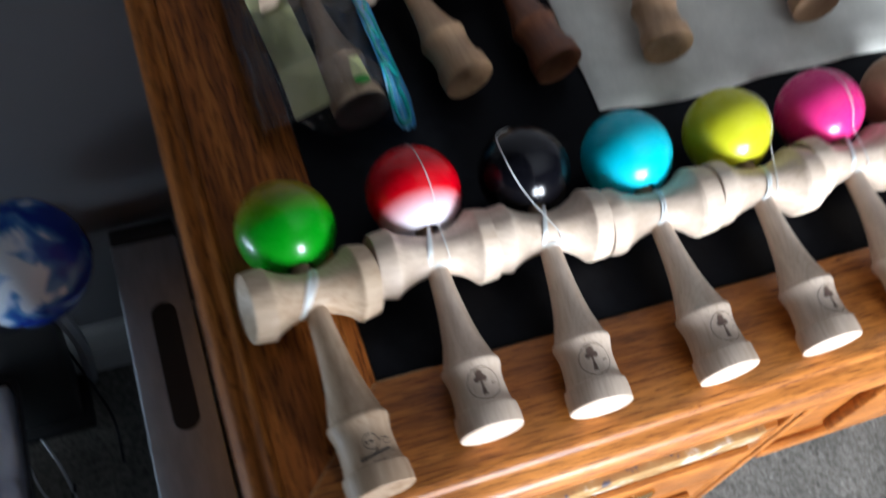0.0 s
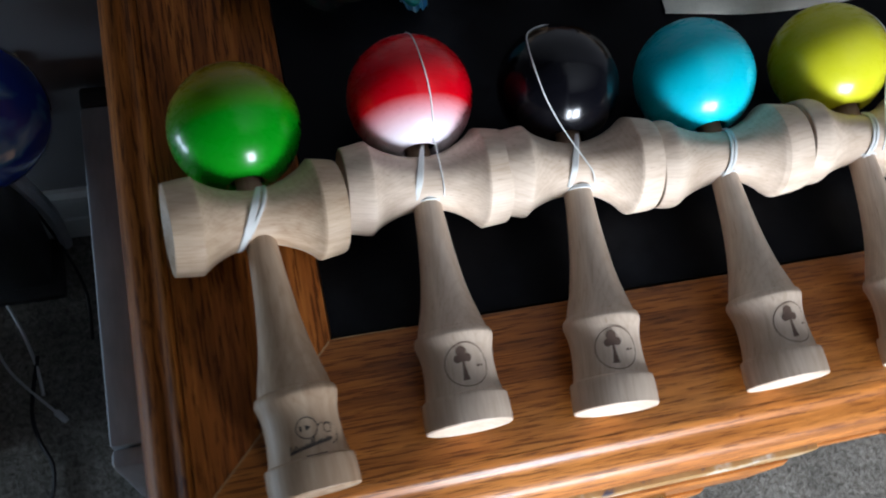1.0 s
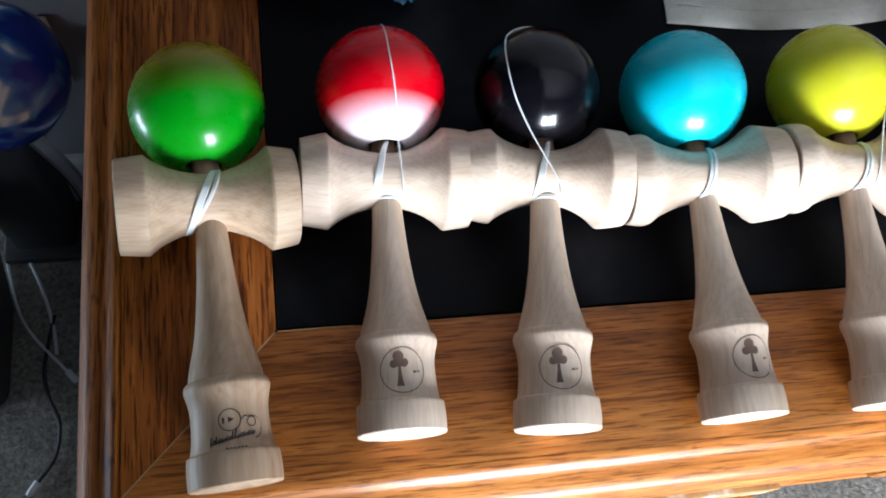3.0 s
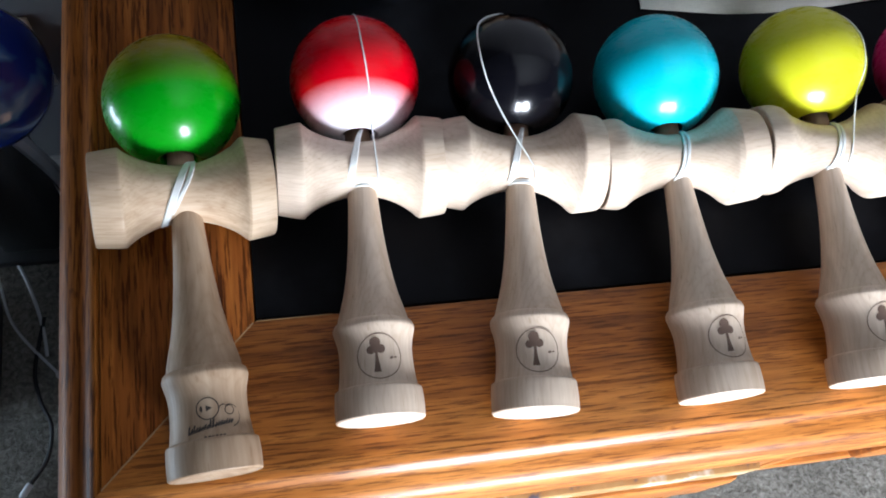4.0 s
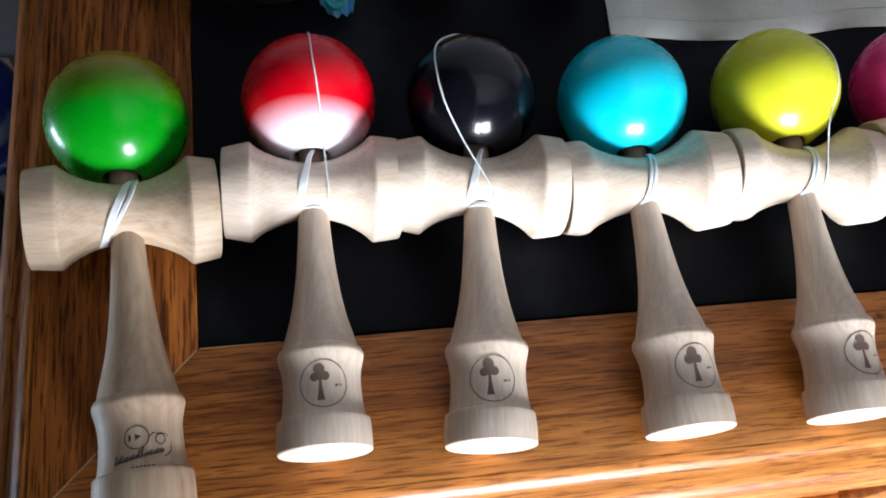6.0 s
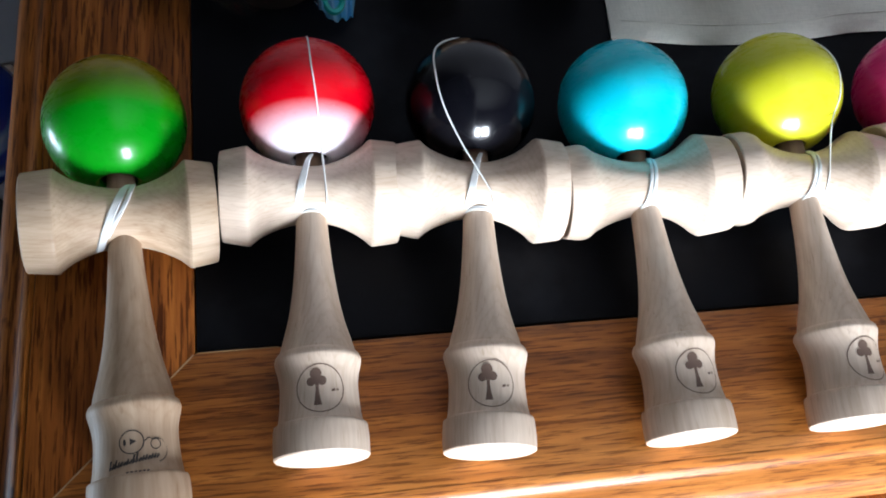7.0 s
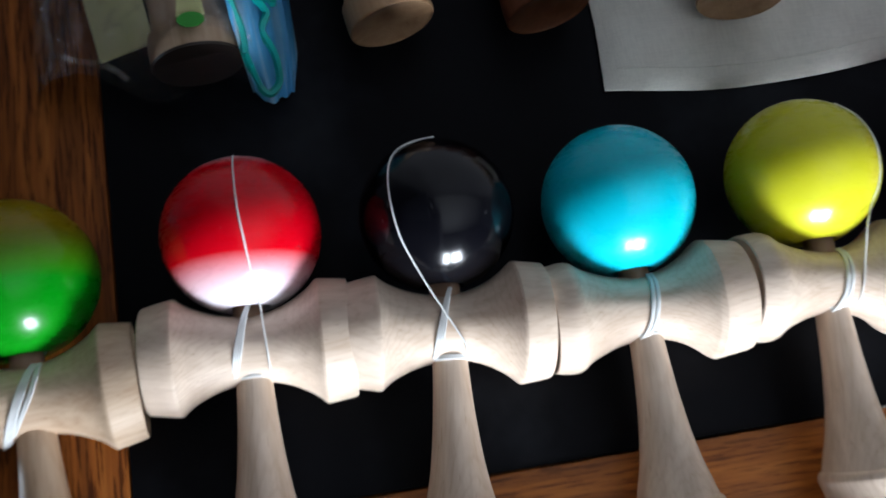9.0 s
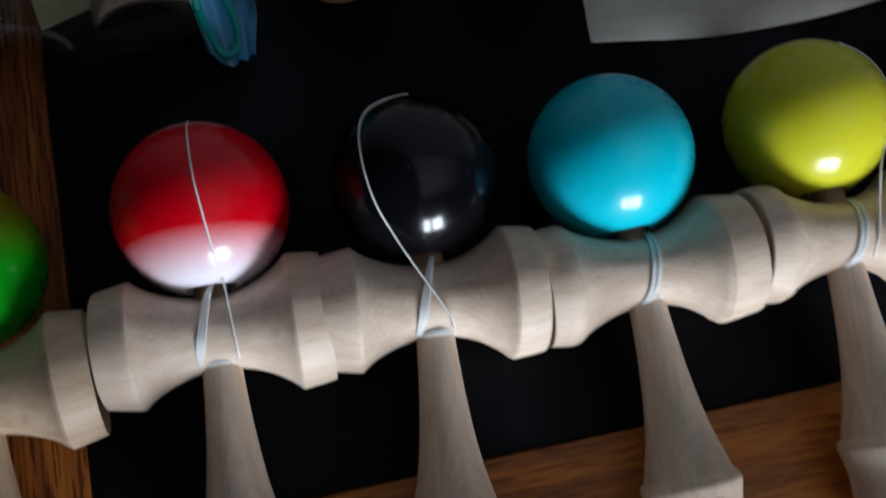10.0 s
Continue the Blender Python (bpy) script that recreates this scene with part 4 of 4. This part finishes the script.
    for v in cone.verts:
        v.co.x = 0.045 + v.co.x * (1 - 0.4 * (v.co.y - 0.186) / 0.018)
    bmesh.ops.transform(cone, matrix=inv, verts=cone.verts)
    part("printed_cone", cone, card_mat, label_part, "pale yellow printed shape", False)


plastic_bag()

# ---- beside the desk ----
case = thing("computer_case", pose(-0.123, 0.235, 0), "slim grey metal computer case standing beside the desk", "computer case")
CZ = 0.35
shell = box(-0.035, 0.035, -0.178, 0.15, 0.012, CZ, 0.003)
part("body", shell, case_mat, case)
part("rear_panel", box(-0.035, 0.035, 0.1505, 0.172, 0.012, CZ + 0.002, 0.004), black_plastic, case, "black plastic rear panel")


def stadium(x0, x1, y0, y1, z0, z1):
    bm = bmesh.new()
    r, cx = (x1 - x0) / 2, (x0 + x1) / 2
    pts = [(cx + r * math.cos(a), y1 - r + r * math.sin(a)) for a in [math.pi * k / 12 for k in range(13)]]
    pts += [(cx - r * math.cos(a), y0 + r - r * math.sin(a)) for a in [math.pi * k / 12 for k in range(13)]]
    lo = [bm.verts.new((x, y, z0)) for x, y in pts]
    hi = [bm.verts.new((x, y, z1)) for x, y in pts]
    bm.faces.new(hi)
    n = len(pts)
    for k in range(n):
        bm.faces.new((lo[k], lo[(k + 1) % n], hi[(k + 1) % n], hi[k]))
    return bm


part("top_vent", stadium(-0.008, 0.018, -0.078, 0.068, CZ - 0.002, CZ + 0.0012), black_plastic, case, "long rounded black vent slot")
part("front_bezel", box(-0.035, 0.035, -0.196, -0.1792, 0.012, CZ - 0.001, 0.005), case_mat, case, "grey front bezel")
for x in (-0.025, 0.025):
    for y in (-0.16, 0.14):
        part("foot", box(x - 0.008, x + 0.008, y - 0.01, y + 0.01, 0, 0.0125, 0.002), black_plastic, case, "black rubber foot")

stand = thing("globe", pose(-0.285, 0.335, 0), "glossy blue and white globe on a black stand", "globe")
post = bmesh.new()
bmesh.ops.create_cube(post, size=1.0)
for v in post.verts:
    k = v.co.z + 0.5
    v.co = Vector((v.co.x * 0.075 + 0.022 * k - 0.012 * (1 - k), v.co.y * 0.066 + 0.045 * (1 - k), 0.004 + k * 0.36))
bmesh.ops.bevel(post, geom=list(post.edges), offset=0.008, segments=3, profile=0.5, affect="EDGES")
part("column", post, black_plastic, stand)
part("base", box(-0.06, 0.04, -0.005, 0.075, 0, 0.016, 0.005), black_plastic, stand)
part("strut", tube([(0.062, -0.012, 0.355), (0.06, 0.03, 0.18), (0.045, 0.066, 0.012)], 0.008), case_mat, stand, "grey metal strut")
part("cup", lathe([(0.362, 0.0), (0.362, 0.02), (0.366, 0.026), (0.374, 0.03), (0.374, 0.026), (0.370, 0.0)], "z", 32, (0.045, 0, 0)), black_plastic, stand)
bb = bmesh.new()
bmesh.ops.create_uvsphere(bb, u_segments=64, v_segments=40, radius=0.063)
sphere = part("sphere", bb, blue_gloss, stand, "glossy cobalt blue and white sphere")
sphere.matrix_local = pose(0.054, 0, 0.4325)


def cable(name, pts, r, material, label, tip=None):
    root = thing(name, pose(*pts[0]), label, "cable")
    o = Vector(pts[0])
    part("lead", tube([Vector(p) - o for p in pts], r, 8), material, root)
    if tip:
        a, b = Vector(pts[-2]), Vector(pts[-1])
        d = (b - a).normalized()
        bm = lathe([(0, 0.0), (0, 0.0034), (0.002, 0.0042), (0.014, 0.0042), (0.018, 0.003), (0.018, 0.0)], "y", 14)
        bmesh.ops.transform(bm, matrix=Matrix.Translation(b - o) @ d.to_track_quat("Y", "Z").to_matrix().to_4x4(), verts=bm.verts)
        part("plug", bm, tip, root, "small moulded plug")


cable("white_cable", [(-0.36, 0.40, 0.003), (-0.346, 0.373, 0.004), (-0.318, 0.335, 0.006), (-0.299, 0.29, 0.004), (-0.286, 0.244, 0.003), (-0.281, 0.21, 0.003)], 0.0022, white_cable, "thin white cable lying on the carpet")
cable("white_cable", [(-0.345, 0.34, 0.003), (-0.336, 0.30, 0.003), (-0.325, 0.262, 0.003), (-0.306, 0.231, 0.004), (-0.268, 0.187, 0.005)], 0.0018, white_cable, "thin white cable with a small plug on the carpet", white_cable)
cable("black_cable", [(-0.285, 0.26, 0.003), (-0.295, 0.194, 0.003), (-0.288, 0.155, 0.003), (-0.275, 0.123, 0.004), (-0.279, 0.085, 0.004), (-0.297, 0.058, 0.005)], 0.0025, black_plastic, "thin black cable with a white plug on the carpet", white_cable)
cable("black_cable", [(-0.262, 0.4, 0.30), (-0.256, 0.404, 0.15), (-0.248, 0.398, 0.06), (-0.236, 0.376, 0.004), (-0.222, 0.33, 0.003), (-0.22, 0.27, 0.003)], 0.002, black_plastic, "thin black cable hanging by the baseboard")


def waste_bin():
    """A tapered black bin with a crumpled pale liner spilling over its rim."""
    bin_ob = thing("waste_bin", pose(-0.42, 0.22, 0), "black plastic waste bin with a crumpled pale blue liner", "bin")
    rings = []
    bm = bmesh.new()
    for hx, hy, z in ((0.083, 0.068, 0.0), (0.087, 0.072, 0.004), (0.128, 0.098, 0.232), (0.132, 0.101, 0.236), (0.132, 0.101, 0.242), (0.127, 0.096, 0.242), (0.084, 0.068, 0.01)):
        ring = []
        for cx, cy, a0 in ((1, 1, 0), (-1, 1, 90), (-1, -1, 180), (1, -1, 270)):
            for q in range(5):
                a = radians(a0 + 22.5 * q)
                ring.append(bm.verts.new((cx * (hx - 0.02) + 0.02 * math.cos(a), cy * (hy - 0.02) + 0.02 * math.sin(a), z)))
        rings.append(ring)
    n = len(rings[0])
    for a, b in zip(rings, rings[1:]):
        for q in range(n):
            bm.faces.new((a[q], a[(q + 1) % n], b[(q + 1) % n], b[q]))
    bm.faces.new(rings[0][::-1])
    bm.faces.new(rings[-1])
    part("body", bm, black_plastic, bin_ob, "black tapered body")
    bm = bmesh.new()
    n = 40
    rows = []
    for j in range(n + 1):
        row = []
        for i in range(n + 1):
            u, v = 2 * i / n - 1, 2 * j / n - 1
            e = min(1, (1 - abs(u)) * 6, (1 - abs(v)) * 6)
            z = 0.215 + 0.045 * e ** 0.6 + 0.02 * noise.noise(Vector((u * 2.2, v * 2.2, 0))) + 0.010 * noise.noise(Vector((u * 6, v * 5, 3)))
            row.append(bm.verts.new((0.124 * u, 0.094 * v, z)))
        rows.append(row)
    for a, b in zip(rows, rows[1:]):
        for i in range(n):
            bm.faces.new((a[i], a[i + 1], b[i + 1], b[i]))
    part("liner", bm, throw_mat, bin_ob, "crumpled pale blue liner")


throw_mat = mat("pale_blue_liner", (0.5, 0.56, 0.68), 0.9, 0, 0.1)
link(throw_mat, ramp(throw_mat, noise_tex(throw_mat, coords(throw_mat), 22.0, 4.0), [(0.3, (0.5, 0.56, 0.68)), (0.65, (0.72, 0.77, 0.84))]), bsdf(throw_mat).inputs["Base Color"])
bump(throw_mat, noise_tex(throw_mat, coords(throw_mat), 500.0), 0.4, 0.002)
waste_bin()
